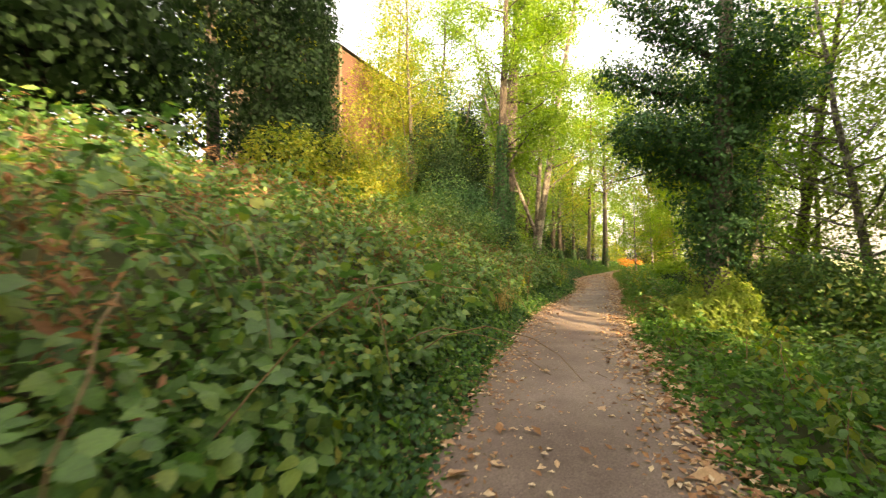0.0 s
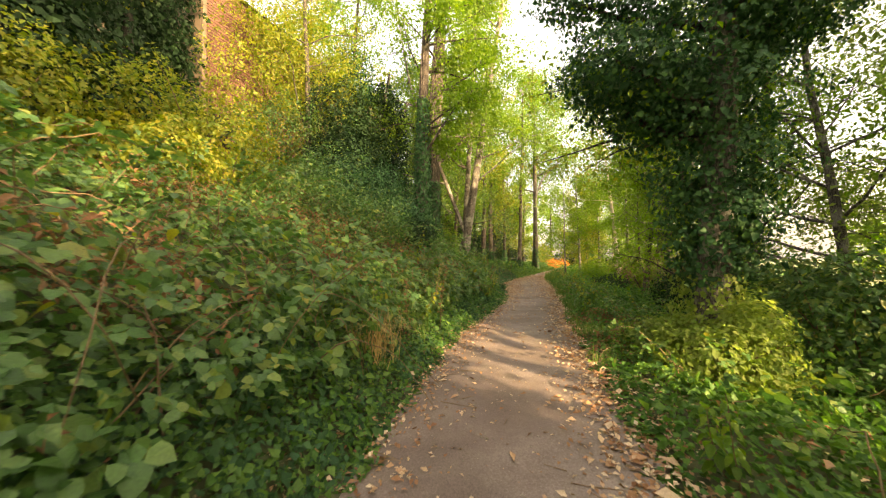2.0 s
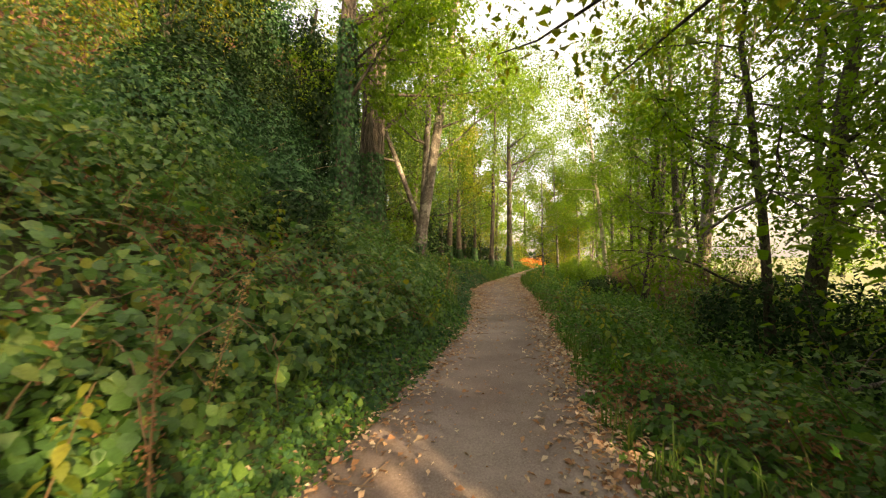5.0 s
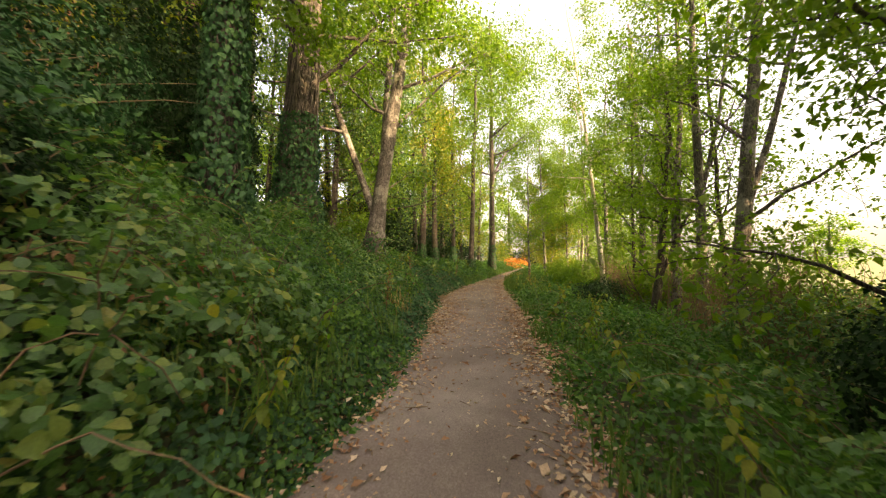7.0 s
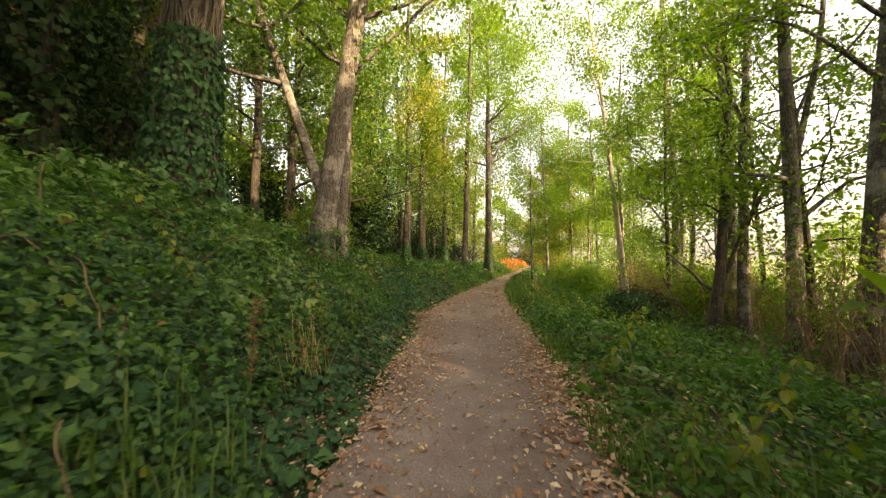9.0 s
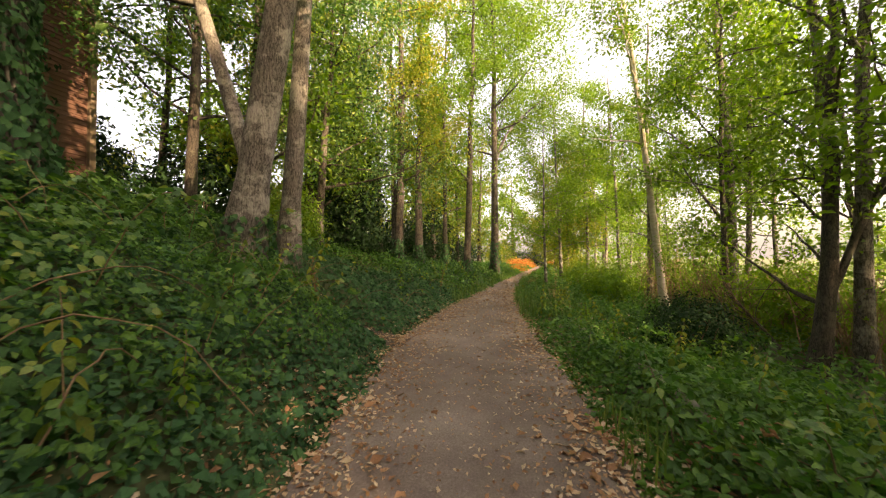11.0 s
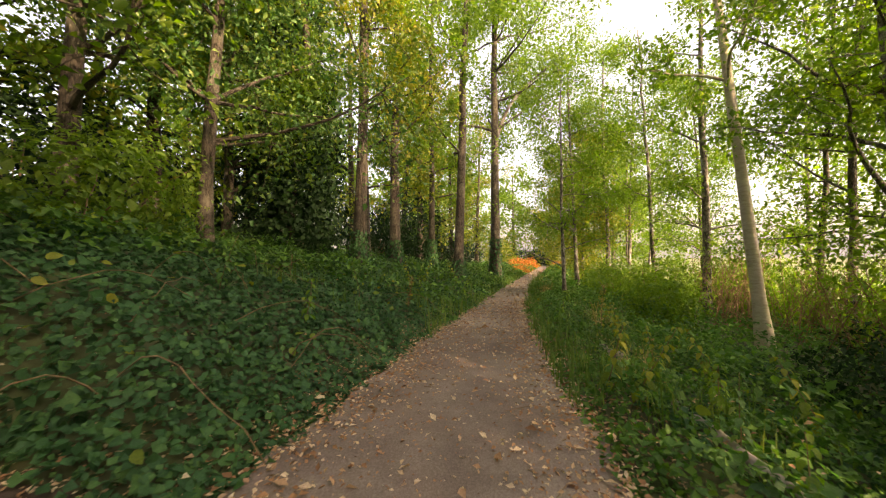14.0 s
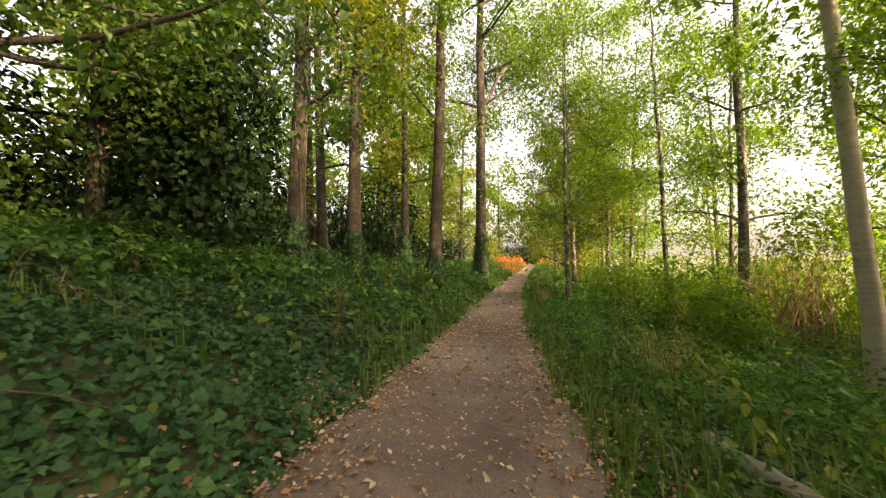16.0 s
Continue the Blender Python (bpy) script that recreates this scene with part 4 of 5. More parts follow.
def house():
    x0, x1, y0, y1, z0, z1 = -17.0, -8.75, 11.8, 23.2, 2.4, 10.4
    thing = new("house")
    thing.location = ((x0 + x1) / 2, (y0 + y1) / 2, z0)
    w, d, h = x1 - x0, y1 - y0, z1 - z0
    body = part("wall", from_bm("wall", box_bm(w - 0.1, d - 0.1, h), M_POST), thing, "dark backing wall")
    body.location = (0, 0, h / 2)
    r = bmesh.new()
    vs = [r.verts.new(v) for v in ((-w / 2 - 0.12, -d / 2 - 0.12, h + 0.02), (w / 2 + 0.12, -d / 2 - 0.12, h + 0.02), (0, -d / 2 - 0.12, h + 0.9),
                                   (-w / 2 - 0.12, d / 2 + 0.12, h + 0.02), (w / 2 + 0.12, d / 2 + 0.12, h + 0.02), (0, d / 2 + 0.12, h + 0.9))]
    for f in ((0, 1, 2), (3, 5, 4), (0, 2, 5, 3), (1, 4, 5, 2), (0, 3, 4, 1)):
        r.faces.new([vs[i] for i in f])
    part("roof", from_bm("roof", r, M_ROOF), thing, "dark pitched roof")
    for cx, cy in ((w / 2, d / 2), (w / 2, -d / 2), (w / 2, 0.0), (w / 2, 3.2)):
        p = part("corner_board", from_bm("corner_board", box_bm(0.10, 0.13, h, 0.008), M_POST), thing, "weathered upright board")
        p.location = (cx, cy, h / 2)
    long_board = from_bm("board", box_bm(0.03, d - 0.16, 0.105, 0.006), M_BOARD)
    end_board = from_bm("board_end", box_bm(w - 0.16, 0.03, 0.105, 0.006), M_BOARD)
    for i in range(int(h / 0.1) - 1):
        a = part("board", long_board, thing)
        a.location, a.rotation_euler = (w / 2 - 0.03, 0, 0.06 + i * 0.1), (0, radians(-9), 0)
        e = part("board", end_board, thing)
        e.location, e.rotation_euler = (0, d / 2 - 0.03, 0.06 + i * 0.1), (radians(9), 0, 0)
    return tagged(thing, "house with weathered red-brown horizontal boarding", "house")


house()


# ---- the ivied tree overhanging the path ----
def ivied_tree():
    x, y = 3.68, 8.95
    z = float(ground(x, y)) - 0.1
    thing = new("ivied_tree")
    thing.location = (x, y, z)
    line = wander((0, 0, 0), (0.02, 0.0, 1), 8.5, 12, 0.012)
    rad = np.linspace(0.22, 0.06, 13)
    rad[0] = 0.34
    part("trunk", smooth(raw_mesh("trunk", *tube_arrays(line, rad, 12, 0.15), M_BARK)), thing, "rough sunlit trunk")
    boughs = []
    for a, h, ln, up in ((3.3, 3.1, 1.7, 0.25), (2.6, 3.4, 1.9, 0.30), (3.9, 3.5, 1.5, 0.35), (0.4, 4.4, 1.2, 0.5), (5.4, 4.6, 1.1, 0.5), (1.5, 4.0, 1.6, 0.5), (3.0, 4.6, 2.1, 0.4), (3.6, 5.4, 1.9, 0.5)):
        boughs.append(wander((0.03 * h, 0, h), (np.cos(a), np.sin(a), up), ln, 7, 0.12))
    for b in boughs:
        part("bough", smooth(raw_mesh("bough", *tube_arrays(b, np.linspace(0.07, 0.015, 8), 7), M_BARK_DARK)), thing)
    ps = []
    masses = [((0.1, 0.08, 1.65), (0.46, 0.46, 0.45)), ((0.12, 0.05, 2.2), (0.6, 0.6, 0.55)), ((0.12, 0.05, 2.8), (0.74, 0.74, 0.6)), ((0.1, 0.0, 3.6), (0.78, 0.8, 0.7)), ((0.1, 0.1, 4.4), (0.9, 0.9, 0.8)), ((0.0, 0.0, 5.3), (0.95, 0.95, 0.9)), ((0.1, 0.0, 6.3), (0.9, 0.9, 1.0)), ((0.1, 0.0, 7.4), (0.8, 0.8, 1.0))]
    for b in boughs:
        for q in (3, 5, 7):
            masses.append((tuple(b[q] + np.array([0, 0, 0.05])), (0.5, 0.5, 0.36)))
    for c, r in masses:
        k = 2300 if r[0] > 0.52 else 1500 if c[2] < 2 else 900
        P, d = blob_points(c, r, k, 0.5)
        ps.append(leaf_arrays(P, d + RNG.normal(0, 0.5, d.shape) + np.array([0, 0, 0.4]), 0.058 * RNG.lognormal(0, 0.28, k), wide=0.8, tip=RNG.normal(0, 0.7, d.shape) + np.array([0, 0, -0.8])))
    tagged(part("ivy", raw_mesh("ivy", *join_arrays(ps), L_IVY), thing, "heavy dark ivy in hanging masses"), kind="stuff")
    sprays = [wander((0.1, 0, h), (np.cos(a), np.sin(a), up), ln, 8, 0.10, -0.03) for a, h, ln, up in ((2.25, 3.6, 3.6, 0.25), (1.95, 3.3, 3.6, 0.2), (2.5, 4.2, 3.4, 0.3), (1.6, 3.8, 3.6, 0.25))]
    for b in sprays:
        part("bough", smooth(raw_mesh("bough", *tube_arrays(b, np.linspace(0.035, 0.006, 9), 6), M_BARK_DARK)), thing)
    tagged(part("leaf_sprays", raw_mesh("leaf_sprays", *leafy([b[i] for b in sprays for i in range(3, 9)], 0.30, 60, 0.07, sag=0.8), L_YELLOW), thing, "yellow-green leaf sprays over the path"), kind="stuff")
    sp = [b[i] for b in boughs for i in (5, 6, 7)]
    tagged(part("crown", raw_mesh("crown", *leafy(sp, 0.42, 120, 0.055, sag=0.5), L_GREEN), thing, "lighter green outer leaves"), kind="stuff")
    # foot ivy gets the lightened leaf colour, standing in for a sun patch
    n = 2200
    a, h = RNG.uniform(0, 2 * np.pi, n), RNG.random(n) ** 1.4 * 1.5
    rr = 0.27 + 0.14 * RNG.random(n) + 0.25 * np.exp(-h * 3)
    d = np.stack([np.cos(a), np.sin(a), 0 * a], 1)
    me = leaves("foot_ivy", np.stack([d[:, 0] * rr, d[:, 1] * rr, h], 1), d + RNG.normal(0, 0.4, (n, 3)) + np.array([0, 0, 0.3]), 0.05 * RNG.lognormal(0, 0.25, n), L_SUNLIT, wide=0.85,
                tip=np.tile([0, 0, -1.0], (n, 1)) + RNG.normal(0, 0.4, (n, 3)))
    tagged(part("foot_ivy", me, thing, "ivy round the foot, coloured as sunlit"), kind="stuff")
    return tagged(thing, "ivy-smothered tree overhanging the path, its foot sunlit", "tree")


ivied_tree()
# bush in the same sun patch, its light painted into the leaf colour
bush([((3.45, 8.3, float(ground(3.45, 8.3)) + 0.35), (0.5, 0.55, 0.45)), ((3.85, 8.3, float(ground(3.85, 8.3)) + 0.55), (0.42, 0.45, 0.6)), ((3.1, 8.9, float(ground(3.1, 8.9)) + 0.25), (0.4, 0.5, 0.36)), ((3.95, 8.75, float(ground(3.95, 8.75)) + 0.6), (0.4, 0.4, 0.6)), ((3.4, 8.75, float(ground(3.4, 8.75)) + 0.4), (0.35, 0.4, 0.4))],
     L_SUNLIT, "green bush at the foot of the ivied tree, coloured as sunlit", "bush", "bush", 2600, 0.055, 10)
bush([((5.3, 9.5, float(ground(5.3, 9.5)) + 0.9), (0.9, 0.9, 0.9)), ((6.8, 9.2, float(ground(6.8, 9.2)) + 1.0), (1.1, 1.1, 1.0)), ((5.2, 10.2, float(ground(5.2, 10.2)) + 0.8), (1.0, 1.0, 0.8))],
     L_BRAMBLE, "green thicket beside the ivied tree", "thicket", "bush", 4200, 0.075, 12)
bush([((4.7, 5.0, float(ground(4.7, 5.0)) + 0.4), (0.9, 1.0, 0.5)), ((5.9, 4.0, float(ground(5.9, 4.0)) + 0.5), (1.1, 1.1, 0.6))],
     L_BRAMBLE, "low green bramble mound beside the path", "bush", "bush", 3600, 0.06, 10)
bush([((5.0, 14.8, float(ground(5.0, 14.8)) + 0.7), (0.8, 0.9, 0.8)), ((6.2, 13.6, float(ground(6.2, 13.6)) + 0.8), (1.1, 1.0, 0.9))],
     L_SHADED, "dark evergreen bush among thin trunks", "bush", "bush", 3600, 0.07, 10)
bush([((5.6, 18.0, float(ground(5.6, 18.0)) + 0.5), (0.9, 1.2, 0.7)), ((7.0, 17.2, float(ground(7.0, 17.2)) + 0.8), (1.1, 1.2, 0.9))],
     L_BRAMBLE, "green shrub under the roadside trees", "bush", "bush", 2600, 0.075, 10)
bush([((3.9, 24.2, float(ground(3.9, 24.2)) + 0.4), (0.7, 0.9, 0.5)), ((4.6, 26.0, float(ground(4.6, 26.0)) + 0.5), (0.8, 1.0, 0.6))],
     L_SHADED, "dark low shrub in the herbs", "bush", "bush", 2600, 0.065, 10)
for bx, by, br in ((3.9, 31.2, 0.8), (4.7, 33.5, 1.0), (3.9, 36.5, 1.0), (4.6, 40.0, 1.2), (5.8, 36.8, 1.3)):
    bush([((bx, by, float(ground(bx, by)) + br * 0.7), (br, br * 1.1, br * 0.8))], L_GREEN, "green shrub at the edge of the wood", "shrub", "shrub", 2600, 0.085, 9, group="shrubs along the wood")

thicket = bush([((6.0, 21.2, float(ground(6.0, 21.2)) + 1.5), (0.7, 0.9, 0.7)), ((6.3, 21.8, float(ground(6.3, 21.8)) + 2.2), (0.9, 0.9, 0.8))], L_GREEN, "tangled thicket of bare brown twigs", "thicket", "thicket", 420, 0.07, 80, M_TWIG, group="bare thickets", stem_r=0.009, root=0.55)
for i, (sx, sy) in enumerate([(6.7, 24.6), (7.5, 26.9), (5.9, 18.4), (7.2, 31.2), (7.8, 22.4), (6.3, 32.6), (8.0, 19.2), (5.5, 26.4), (7.0, 35.5)]):
    t = copy_thing(thicket, pose(sx, sy, float(ground(sx, sy)) - 0.1, 0, 0, 67 * i % 360))
    t.scale = (1.0, 1.0, 0.8 + 0.06 * (i % 6))

# ---- right side trees ----
R = math.pi
tree((6.2, 27.8), 11, 0.08, M_BARK_DARK, L_GREEN, "thin dark trunk in the thicket", (-0.2, 0.1), 12, 0.25, 2.2, 16, 0.09, toward=R)
tree((5.19, 14.8), 9, 0.08, M_BARK_DARK, L_GREEN, "thin crooked dark sapling", (-0.2, 0), 12, 0.22, 2.2, 20, 0.09, curve=0.09, toward=R)
tree((6.7, 16.7), 11, 0.19, M_BARK_DARK, L_GREEN, "slender dark trunk among the thicket", (1.6, 0.2), 14, 0.25, 2.8, 14, 0.095, toward=R)
tree((6.55, 22.75), 12, 0.16, M_BARK, L_GREEN, "slender grey forked trunk in the wood", (-0.3, 0), 14, 0.25, 2.8, 14, 0.095, fork=0.3, toward=R)
tree((6.4, 24.2), 12, 0.13, M_BARK, L_GREEN, "thin grey trunk in the wood", (0.2, 0), 13, 0.25, 2.6, 14, 0.095, toward=R)
tree((6.6, 21.4), 13, 0.21, M_BARK, L_GREEN, "stout grey trunk leaning outward", (1.2, 0.3), 14, 0.28, 3.0, 14, 0.095, fork=0.25, toward=R)
tree((5.7, 24.1), 8, 0.14, M_BARK_DARK, L_GREEN, "dark bent trunk with crooked bare limbs", (1.0, 0.4), 12, 0.12, 2.4, 12, 0.10, curve=0.08, bare=0.5, fork=0.2)
tree((6.8, 25.5), 12, 0.14, M_BARK, L_GREEN, "slender grey trunk in the wood", (0.2, 0), 13, 0.25, 2.6, 14, 0.095, toward=R)
tree((6.8, 28.8), 13, 0.16, M_BARK, L_GREEN, "straight grey trunk beside a fallen branch", (-0.25, 0), 14, 0.25, 2.8, 14, 0.095, toward=R)
tree((5.45, 29.95), 15, 0.125, M_BARK_PALE, L_GREEN, "pale sunlit birch trunk leaning over the verge", (-1.4, 0), 13, 0.35, 2.6, 18, 0.10, curve=0.03)
tree((6.5, 34.8), 13, 0.14, M_BARK, L_GREEN, "thin grey trunk in the wood", (0.1, 0), 14, 0.2, 2.4, 20, 0.11)
tree((5.1, 42.5), 14, 0.12, M_BARK, L_GREEN, "thin tall trunk in the wood", (0.1, 0), 15, 0.2, 2.4, 20, 0.11)
tree((1.95, 34.3), 8, 0.07, M_BARK, L_GREEN, "young green tree at the path side", (0.1, 0), 18, 0.2, 1.8, 14, 0.085)
tree((3.3, 41), 13, 0.11, M_BARK, L_GREEN, "slim leafy tree overhanging the far path", (-0.4, 0), 24, 0.25, 3.0, 26, 0.11, spread=0.36)
tree((4.0, 44), 9.5, 0.10, M_BARK, L_YELLOW, "young yellow-green tree at the path side", (0.1, 0), 26, 0.12, 2.6, 32, 0.12, spread=0.36)
tree((3.6, 50), 11, 0.12, M_BARK, L_YELLOW, "bushy yellow-green tree by the far bend", (0.1, 0), 22, 0.1, 3.0, 24, 0.14)

tree((-5.0, 26.6), 9.5, 0.13, M_BARK_DARK, L_BRAMBLE, "deep green dense tree shading the ivy floor", (0.3, 0), 24, 0.22, 3.2, 30, 0.095, spread=0.35)
tree((-7.0, 29.2), 10, 0.14, M_BARK_DARK, L_GREEN, "leafy dense tree deep in the bank wood", (0.2, 0.2), 24, 0.2, 3.2, 26, 0.11, spread=0.35)
tree((-6.4, 23.6), 11, 0.13, M_BARK_DARK, L_BRAMBLE, "deep green tree behind the grey trunks", (0.3, 0), 22, 0.25, 3.0, 24, 0.10, spread=0.35)

tree((7.3, 12.6), 9, 0.11, M_BARK, L_GREEN, "airy tree with long crooked bare boughs", (-0.8, 0.2), 26, 0.14, 3.4, 16, 0.085, bare=0.15, curve=0.08, spread=0.34, toward=R)
# the next two trees have leaves lightened to look sun-filled
tree((9.9, 10.6), 8, 0.10, M_BARK_DARK, L_SUNLIT, "airy thin-leaved tree beside the meadow", (-0.5, 0), 26, 0.12, 3.4, 26, 0.09, bare=0.1, curve=0.07, spread=0.36, toward=R)
tree((10.6, 15.4), 10, 0.11, M_BARK, L_SUNLIT, "airy tree at the meadow edge, leaves coloured as sunlit", (-0.4, 0), 26, 0.12, 3.4, 26, 0.10, bare=0.1, spread=0.38)

# thinner trees of the wood strip, and the wood on the bank
proto = [
    tree((7.9, 18.2), 11, 0.09, M_BARK, L_GREEN, "thin leafy tree in the wood strip", (0.3, 0.2), 15, 0.3, 2.3, 15, 0.11, group="wood strip trees"),
    tree((8.4, 26.8), 10, 0.08, M_BARK_DARK, L_GREEN, "thin dark-stemmed tree in the wood strip", (-0.3, 0.2), 15, 0.25, 2.3, 13, 0.11, group="wood strip trees", bare=0.3),
    tree((8.0, 31.5), 12, 0.10, M_BARK, L_GREEN, "thin leafy tree in the wood strip", (0.2, -0.3), 16, 0.28, 2.5, 15, 0.12, group="wood strip trees"),
]
spots = [(7.2, 17.0), (7.9, 24.3), (7.7, 29.9), (9.2, 31.0), (8.6, 33.4), (6.2, 38.6), (7.6, 37.5), (8.9, 40.5), (6.4, 43.5), (7.4, 47.5),
         (5.2, 52.5), (7.6, 53.5), (5.6, 58.5), (8.6, 59.5), (6.8, 65), (10.4, 36.5), (11, 45), (11, 55)]
for i, (sx, sy) in enumerate(spots):
    t = copy_thing(proto[i % 3], pose(sx, sy, float(ground(sx, sy)) - 0.12, 0, 0, 47 * i % 360))
    k = 0.85 + 0.35 * ((i * 7) % 10) / 10
    t.scale = (k, k, k)
banked = [
    tree((-6.6, 25.5), 13, 0.16, M_BARK_DARK, L_GREEN, "leafy tree in the wood on the bank", (0.4, 0.2), 17, 0.15, 3.0, 14, 0.15, group="bank wood trees"),
    tree((-8.5, 28.5), 14, 0.18, M_BARK_DARK, L_YELLOW, "yellow-green tree in the wood on the bank", (-0.3, 0.2), 17, 0.12, 3.2, 14, 0.16, group="bank wood trees"),
]
for i, (sx, sy) in enumerate([(-10.5, 26.2), (-5.6, 34.8), (-7.4, 37.2), (-9.6, 33.0), (-12.2, 30.0), (-5.0, 40.5), (-7.2, 44), (-4.4, 46.5), (-6.2, 51), (-3.8, 56), (-5.6, 62),
                              (-14.5, 25.8), (-11.5, 19.0), (-9.8, 7.2), (-12.5, 2.0), (-7.0, 0.5)]):
    t = copy_thing(banked[i % 2], pose(sx, sy, float(ground(sx, sy)) - 0.12, 0, 0, 61 * i % 360))
    k = 0.85 + 0.35 * ((i * 3) % 10) / 10
    t.scale = (k, k, k)
far_tree = tree((12, 72), 15, 0.25, M_BARK_DARK, L_GREEN, "distant leafy tree closing the view", (0.3, 0), 20, 0.1, 4.6, 8, 0.44, spread=0.6, group="distant trees")
for i, (sx, sy) in enumerate([(4.5, 80), (-1, 84), (-6, 76), (-12, 70), (-12, 58), (-18, 52), (-20, 40), (-24, 28), (20, 84), (42, 70), (50, 40), (50, 8),
                              (-22, 14), (-20, -2), (-8, -12), (0, -16), (-14, -10)]):
    t = copy_thing(far_tree, pose(sx, sy, float(ground(sx, sy)) - 0.12, 0, 0, 83 * i % 360))
    k = 0.75 + 0.4 * ((i * 7) % 10) / 10
    t.scale = (k, k, k * (0.6 if sx > 18 else 1))
# dense trees added mostly out of view on the sunny side, to block the sun
hedge = tree((9.2, 0.0), 6.5, 0.12, M_BARK_DARK, L_GREEN, "dense low tree added to shade the path", (0.2, 0), 20, 0.12, 2.6, 10, 0.23, spread=0.4, group="hedge trees")
for i, (sx, sy, sh) in enumerate([(7.8, -2.4, 1.0), (10.8, -2.6, 1.2), (8.6, -5.4, 1.0), (11.2, -6.4, 1.2), (7.4, -8.4, 1.2), (13.2, -3.0, 1.4), (8.2, 1.4, 0.58), (12.4, 7.0, 2.2), (13.4, 10.0, 2.0),
                                   (13.8, 14.0, 1.85), (15.2, 17.4, 1.85), (16.4, 20.2, 1.85), (18.2, 23.4, 1.8), (11.8, -10.0, 1.2)]):
    t = copy_thing(hedge, pose(sx, sy, float(ground(sx, sy)) - 0.12, 0, 0, 29 * i % 360))
    t.scale = (1.15, 1.15, sh)
t = copy_thing(proto[0], pose(12.0, 9.4, float(ground(12.0, 9.4)) - 0.12))
t.scale = (1.2, 1.2, 1.3)
# more added crowns, set along the sun's rays to shade bank and ivy
tall_crown = tree((10.6, 6.4), 11.5, 0.16, M_BARK_DARK, L_GREEN, "dense tall-crowned tree added on the meadow side for shade", (0.2, 0), 24, 0.50, 2.7, 14, 0.17, spread=0.4, group="meadow side trees")
full_crown = tree((11.8, 10.2), 11, 0.16, M_BARK_DARK, L_GREEN, "dense leafy tree added on the meadow side for shade", (0.2, 0.1), 28, 0.22, 2.7, 20, 0.12, spread=0.4, group="meadow side trees")
for i, (sx, sy, sh) in enumerate([(11.2, 1.5, 1.15), (14.4, 0.0, 1.4), (13.6, 4.2, 1.25), (8.2, -3.9, 1.4), (9.9, -2.4, 1.7), (6.8, -6.2, 1.35)]):
    t = copy_thing(tall_crown, pose(sx, sy, float(ground(sx, sy)) - 0.12, 0, 0, 75 + 110 * i))
    t.scale = (1.0, 1.0, sh)
t = copy_thing(full_crown, pose(11.0, 8.6, float(ground(11.0, 8.6)) - 0.12, 0, 0, 250))
t = copy_thing(full_crown, pose(11.6, 11.6, float(ground(11.6, 11.6)) - 0.12, 0, 0, 130))
brush = bush([((9.0, 16.4, float(ground(9.0, 16.4)) + 0.5), (1.2, 1.5, 0.7)), ((9.6, 18.2, float(ground(9.6, 18.2)) + 0.6), (1.1, 1.4, 0.8))], L_GREEN, "tangled green brush under the wood strip", "brush", "shrub", 1700, 0.10, 34, group="brush in the wood strip")
for i, (sx, sy) in enumerate([(8.6, 20.8), (9.4, 23.6), (8.8, 26.4), (9.6, 29.2), (8.4, 31.8), (9.8, 34.5), (8.8, 38.0), (10.2, 41.5), (8.6, 44.5), (9.0, 13.2), (7.6, 28.8), (7.8, 35.8)]):
    t = copy_thing(brush, pose(sx, sy, float(ground(sx, sy)) - 0.1, 0, 0, 53 * i % 360))
    t.scale = (1.0, 1.0, 1.05 + 0.08 * (i % 7))
# deep shade under the bank wood is put into this leaf colour
under = bush([((-8.5, 26.0, float(ground(-8.5, 26.0)) + 1.1), (1.6, 1.6, 1.4)), ((-9.8, 27.2, float(ground(-9.8, 27.2)) + 1.5), (1.6, 1.5, 1.8))], L_SHADED, "understorey shrub in the bank wood, leaves coloured dark for shade", "shrub", "shrub", 1800, 0.16, 10, group="understorey shrubs")
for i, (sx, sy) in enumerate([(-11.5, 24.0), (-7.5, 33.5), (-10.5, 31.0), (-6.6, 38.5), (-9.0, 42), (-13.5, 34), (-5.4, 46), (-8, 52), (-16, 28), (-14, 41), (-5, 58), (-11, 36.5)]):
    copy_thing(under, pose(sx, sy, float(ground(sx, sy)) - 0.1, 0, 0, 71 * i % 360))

# bracken and bushes where the path bends away
V = [cover_arrays(2600, 63, 72, 0.0, 3.2, True, 1.3, 0.16, 1.0, 51, wide=0.35), cover_arrays(1600, 64, 72, 0.0, 2.0, False, 1.0, 0.16, 1.0, 52, wide=0.35), cover_arrays(1200, 50, 58, 0.0, 1.2, True, 0.6, 0.12, 1.0, 53, wide=0.35)]
stuff("bracken", V, L_BRACKEN, "rust-orange autumn bracken at the bend", "bracken")
bush([((0.6, 77, 0.9), (2.4, 1.6, 1.4)), ((3.4, 78, 1.2), (2.2, 1.6, 1.6))], L_SHADED, "dark bush beyond the bracken", "bush", "bush", 2600, 0.2, 10)
bush([((-2.5, 72, 1.5), (2.2, 2.0, 2.2)), ((6.0, 73, 1.8), (2.6, 2.0, 2.4))], L_YELLOW, "golden bushes beyond the bracken", "bush", "bush", 3000, 0.18, 10)


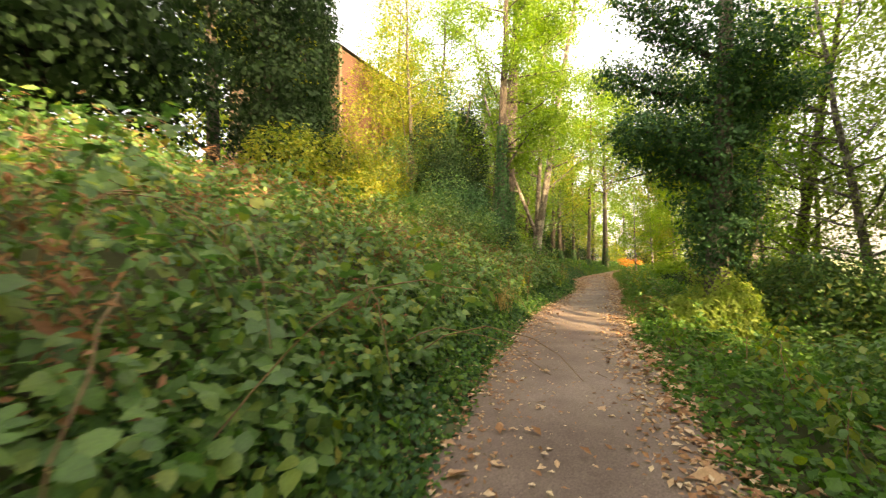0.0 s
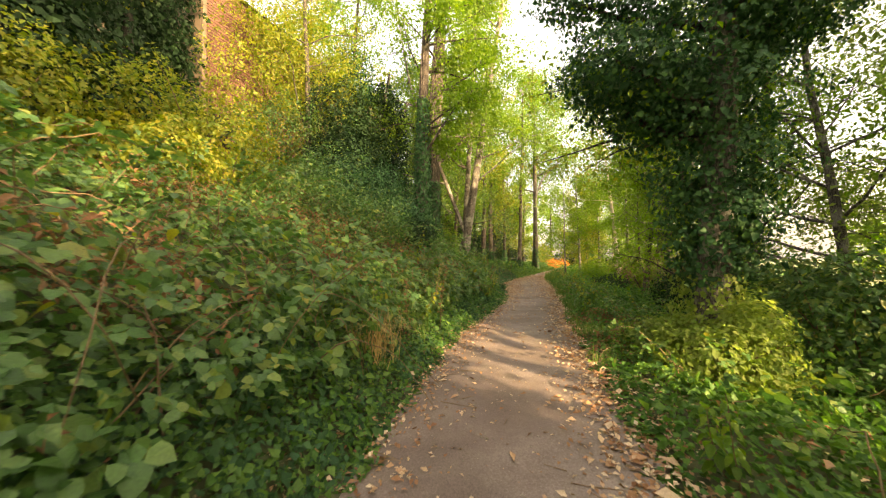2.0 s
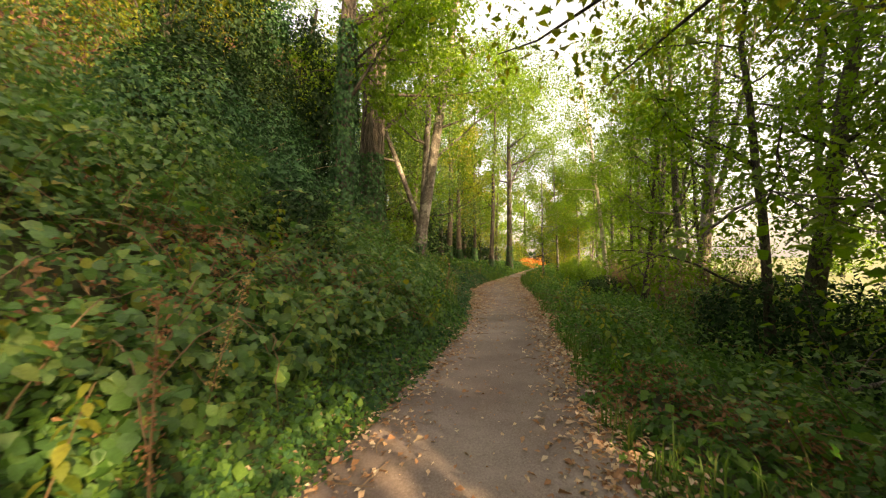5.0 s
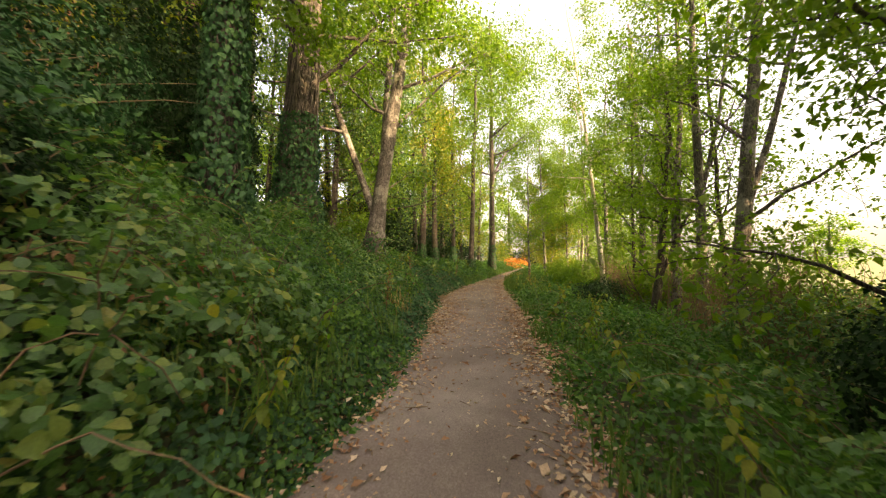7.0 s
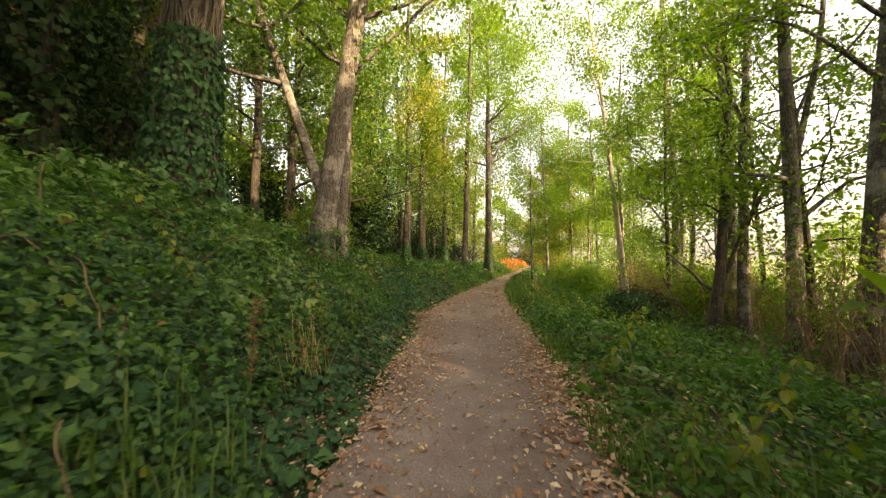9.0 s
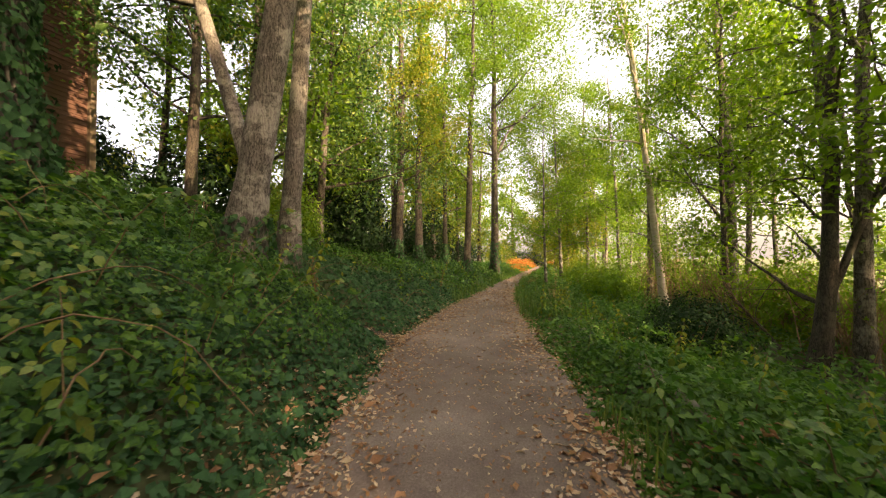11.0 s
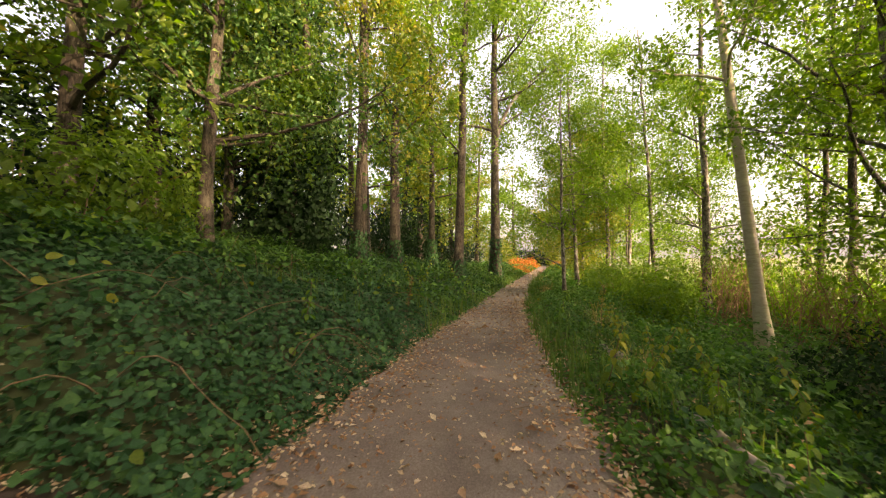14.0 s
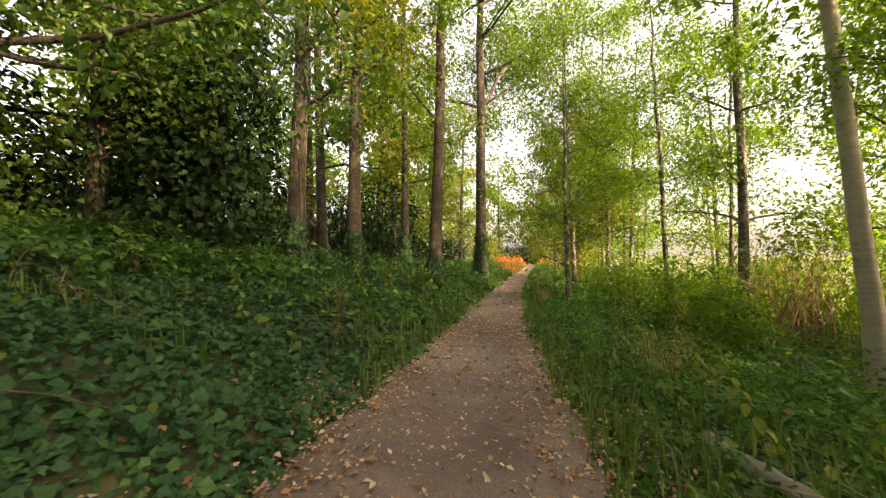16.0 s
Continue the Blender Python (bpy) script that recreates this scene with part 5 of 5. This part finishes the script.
# ---- loose things beside the path ----
def log(a, b, r, label):
    a, b = np.array(a), np.array(b)
    n = 14
    g = np.linspace(0, 1, n)[:, None]
    line = (b - a) * g
    line[:, 2] += [float(ground(*(a + (b - a) * k)[:2])) - float(ground(*a[:2])) for k in g[:, 0]]
    line[:, 0] += 0.03 * np.sin(g[:, 0] * 5)
    V, F = tube_arrays(line, r * (1 + 0.12 * RNG.random(n)) * np.linspace(1, 0.8, n), 12, 0.12)
    V = np.concatenate([V, line[:1]])
    F = np.concatenate([F, [[(k + 1) % 12, k, len(V) - 1] for k in range(12)]])
    ob = new("log", smooth(raw_mesh("log", V, F, M_LOG)))
    ob.location = (*a[:2], float(ground(*a[:2])) + a[2])
    tagged(ob, label, "log")


log((2.24, 19.7, 0.10), (2.0, 22.5, 0.11), 0.055, "long weathered grey log lying in the herbs")
log((1.95, 23.1, 0.08), (1.9, 24.9, 0.10), 0.05, "grey log half sunk in herbs")
log((1.76, 25.7, 0.10), (1.68, 26.7, 0.11), 0.07, "mossy brown log half sunk in herbs")


def fallen_branch(start, way, length, r, label, sub=7):
    thing = new("fallen_branch")
    thing.location = start
    main = wander((0, 0, 0), way, length, 10, 0.07)
    ps = [tube_arrays(main, np.linspace(r, 0.012, 11), 7, 0.1)]
    for _ in range(sub):
        q = RNG.integers(3, 10)
        ps.append(tube_arrays(wander(main[q], unit(np.array(way, float)) + RNG.normal(0, 0.6, 3), length * 0.25, 5, 0.15), np.linspace(0.014, 0.004, 6), 4))
    part("limb", smooth(raw_mesh("limb", *join_arrays(ps), M_BARK_DARK)), thing)
    tagged(thing, label, "fallen branch")


fallen_branch(gz(5.9, 25.0, -0.05), (-0.35, 0.8, 0.9), 2.8, 0.04, "long bare dead branch leaning across the thicket", 6)
fallen_branch(gz(5.6, 27.4, 0.05), (-0.5, -0.6, 0.16), 2.0, 0.04, "dark dead branch on the ground", 6)
fallen_branch(gz(7.6, 16.0, 0.1), (1.0, 0.3, 0.5), 3.4, 0.05, "dead branch propped in the thicket", 9)
fallen_branch(gz(8.4, 20.5, 0.1), (0.9, -0.3, 0.4), 3.4, 0.045, "dead branch propped in the thicket", 9)
fallen_branch(gz(6.6, 26.9, 0.1), (0.7, -0.5, 0.5), 2.6, 0.04, "dead branch propped in the thicket", 9)


def stalk(x, y, tall, label, leaf=L_DEAD):
    """A dead upright stem with clinging seeds."""
    thing = new("dead_stalk")
    thing.location = gz(x, y, -0.03)
    line = wander((0, 0, 0), (0.08, 0.02, 1), tall, 9, 0.04)
    part("stem", smooth(raw_mesh("stem", *tube_arrays(line, np.linspace(0.007, 0.003, 10), 5), M_TWIG)), thing)
    P = np.repeat(line[3:], 26, axis=0) + RNG.normal(0, 0.022, (7 * 26, 3))
    tagged(part("seed_head", leaves("seed_head", P, RNG.normal(size=P.shape), np.full(len(P), 0.022), leaf), thing, "rust-brown seed clusters"), kind="stuff")
    tagged(thing, label, "dead stalk")


stalk(0.12, 8.98, 1.05, "rust-brown dead dock stalk at the path edge")
stalk(-0.2, 9.5, 0.9, "pale dead stalk among the nettles", L_STRAW)
stalk(0.0, 7.9, 0.7, "rust-brown dead dock stalk at the path edge")
stalk(-0.55, 16.4, 0.7, "brown dead stalk in the ivy")
stalk(-1.6, 21.0, 0.7, "brown dead stalk in the ivy")
stalk(-1.5, 27.5, 0.7, "rust-brown dead stalk in the ivy")
stalk(1.8, 27.6, 1.0, "tall pale dead stalk beside the path", L_STRAW)


def herb(x, y, tall, leaf, label, group, pairs=9, size=0.075):
    """An upright stem with pairs of toothed leaves, smaller towards the tip."""
    thing = new("herb")
    thing.location = gz(x, y, 0.0)
    line = wander((0, 0, 0), (RNG.normal(0, 0.15), RNG.normal(0, 0.15), 1), tall, 8, 0.06)
    part("stem", smooth(raw_mesh("stem", *tube_arrays(line, np.linspace(0.005, 0.002, 9), 5), M_TWIG)), thing)
    ps = []
    for i in range(pairs):
        f = 0.25 + 0.75 * i / (pairs - 1)
        p = np.array([np.interp(f * 8, np.arange(9), line[:, c]) for c in range(3)])
        for q in range(3):
            a = i * 1.4 + q * 2.1 + RNG.normal(0, 0.2)
            d = np.array([[np.cos(a), np.sin(a), 0.1]])
            ps.append(toothed_arrays(p[None] + d * 0.02, np.array([[0, 0, 1.0]]) + d * 0.5, np.array([size * (1.25 - 0.75 * f) * RNG.uniform(0.8, 1.2)]), 0.65, 0.45, d))
    tagged(part("foliage", raw_mesh("foliage", *join_arrays(ps), leaf), thing), kind="stuff")
    return tagged(thing, label, "herb", group)


herbs = [herb(2.9, 6.0, 0.55, L_GREEN, "upright green nettle beside the path", "nettles along the path"), herb(0.0, 5.4, 0.6, L_BRAMBLE, "upright green nettle beside the path", "nettles along the path"),
         herb(2.4, 16.0, 0.5, L_GREEN, "upright green nettle beside the path", "nettles along the path", 7, 0.09), herb(2.3, 27.6, 0.75, L_YELLOW, "yellowing upright herb beside the path", "nettles along the path", 8, 0.10)]
for i in range(110):
    left = i % 3 == 0
    x, y, d = scatter(4, 2, 34, 0.25, 2.4, left)
    t = copy_thing(herbs[i % 4 if i % 8 else 3], pose(float(x[0]), float(y[0]), float(ground(x[0], y[0])), 0, 0, RNG.uniform(0, 360)))
    k = RNG.uniform(0.75, 1.25)
    t.scale = (k, k, k)


# pebbles and bare twigs on the path
def pebbles(n):
    ps = []
    y = RNG.uniform(2, 32, n)
    x = along(LEFT_EDGE, y) + RNG.random(n) * (along(RIGHT_EDGE, y) - along(LEFT_EDGE, y))
    base = np.array([[1, 0, 0], [0, 1, 0], [-1, 0, 0], [0, -1, 0], [0, 0, 0.6], [0, 0, -0.5]])
    tri = np.array([[0, 1, 4], [1, 2, 4], [2, 3, 4], [3, 0, 4], [1, 0, 5], [2, 1, 5], [3, 2, 5], [0, 3, 5]])
    for a, b in zip(x, y):
        s = 0.007 * RNG.lognormal(0, 0.4)
        ps.append((base * s * RNG.uniform(0.7, 1.3, (6, 3)) + np.array([a, b, float(path_z(a, b)) + 0.002]), tri))
    return ps


stuff("pebbles", pebbles(700), M_STONE, "small pale pebbles pressed into the path", "pebbles")
tw = []
for _ in range(130):
    b = RNG.uniform(2, 32)
    l, r = float(along(LEFT_EDGE, b)), float(along(RIGHT_EDGE, b))
    a = RNG.choice([l + abs(RNG.normal(0, 0.25)), r - abs(RNG.normal(0, 0.25)), RNG.uniform(l, r)])
    w = RNG.uniform(0, 2 * np.pi)
    tw.append(tube_arrays(wander((a, b, 0.018), (np.cos(w), np.sin(w), 0.0), RNG.uniform(0.08, 0.35), 4, 0.12) * np.array([1, 1, 0]) + np.array([0, 0, float(path_z(a, b)) + 0.008]), np.linspace(0.004, 0.002, 5), 4))
stuff("twigs", tw, M_TWIG, "thin fallen twigs on the path", "twigs")
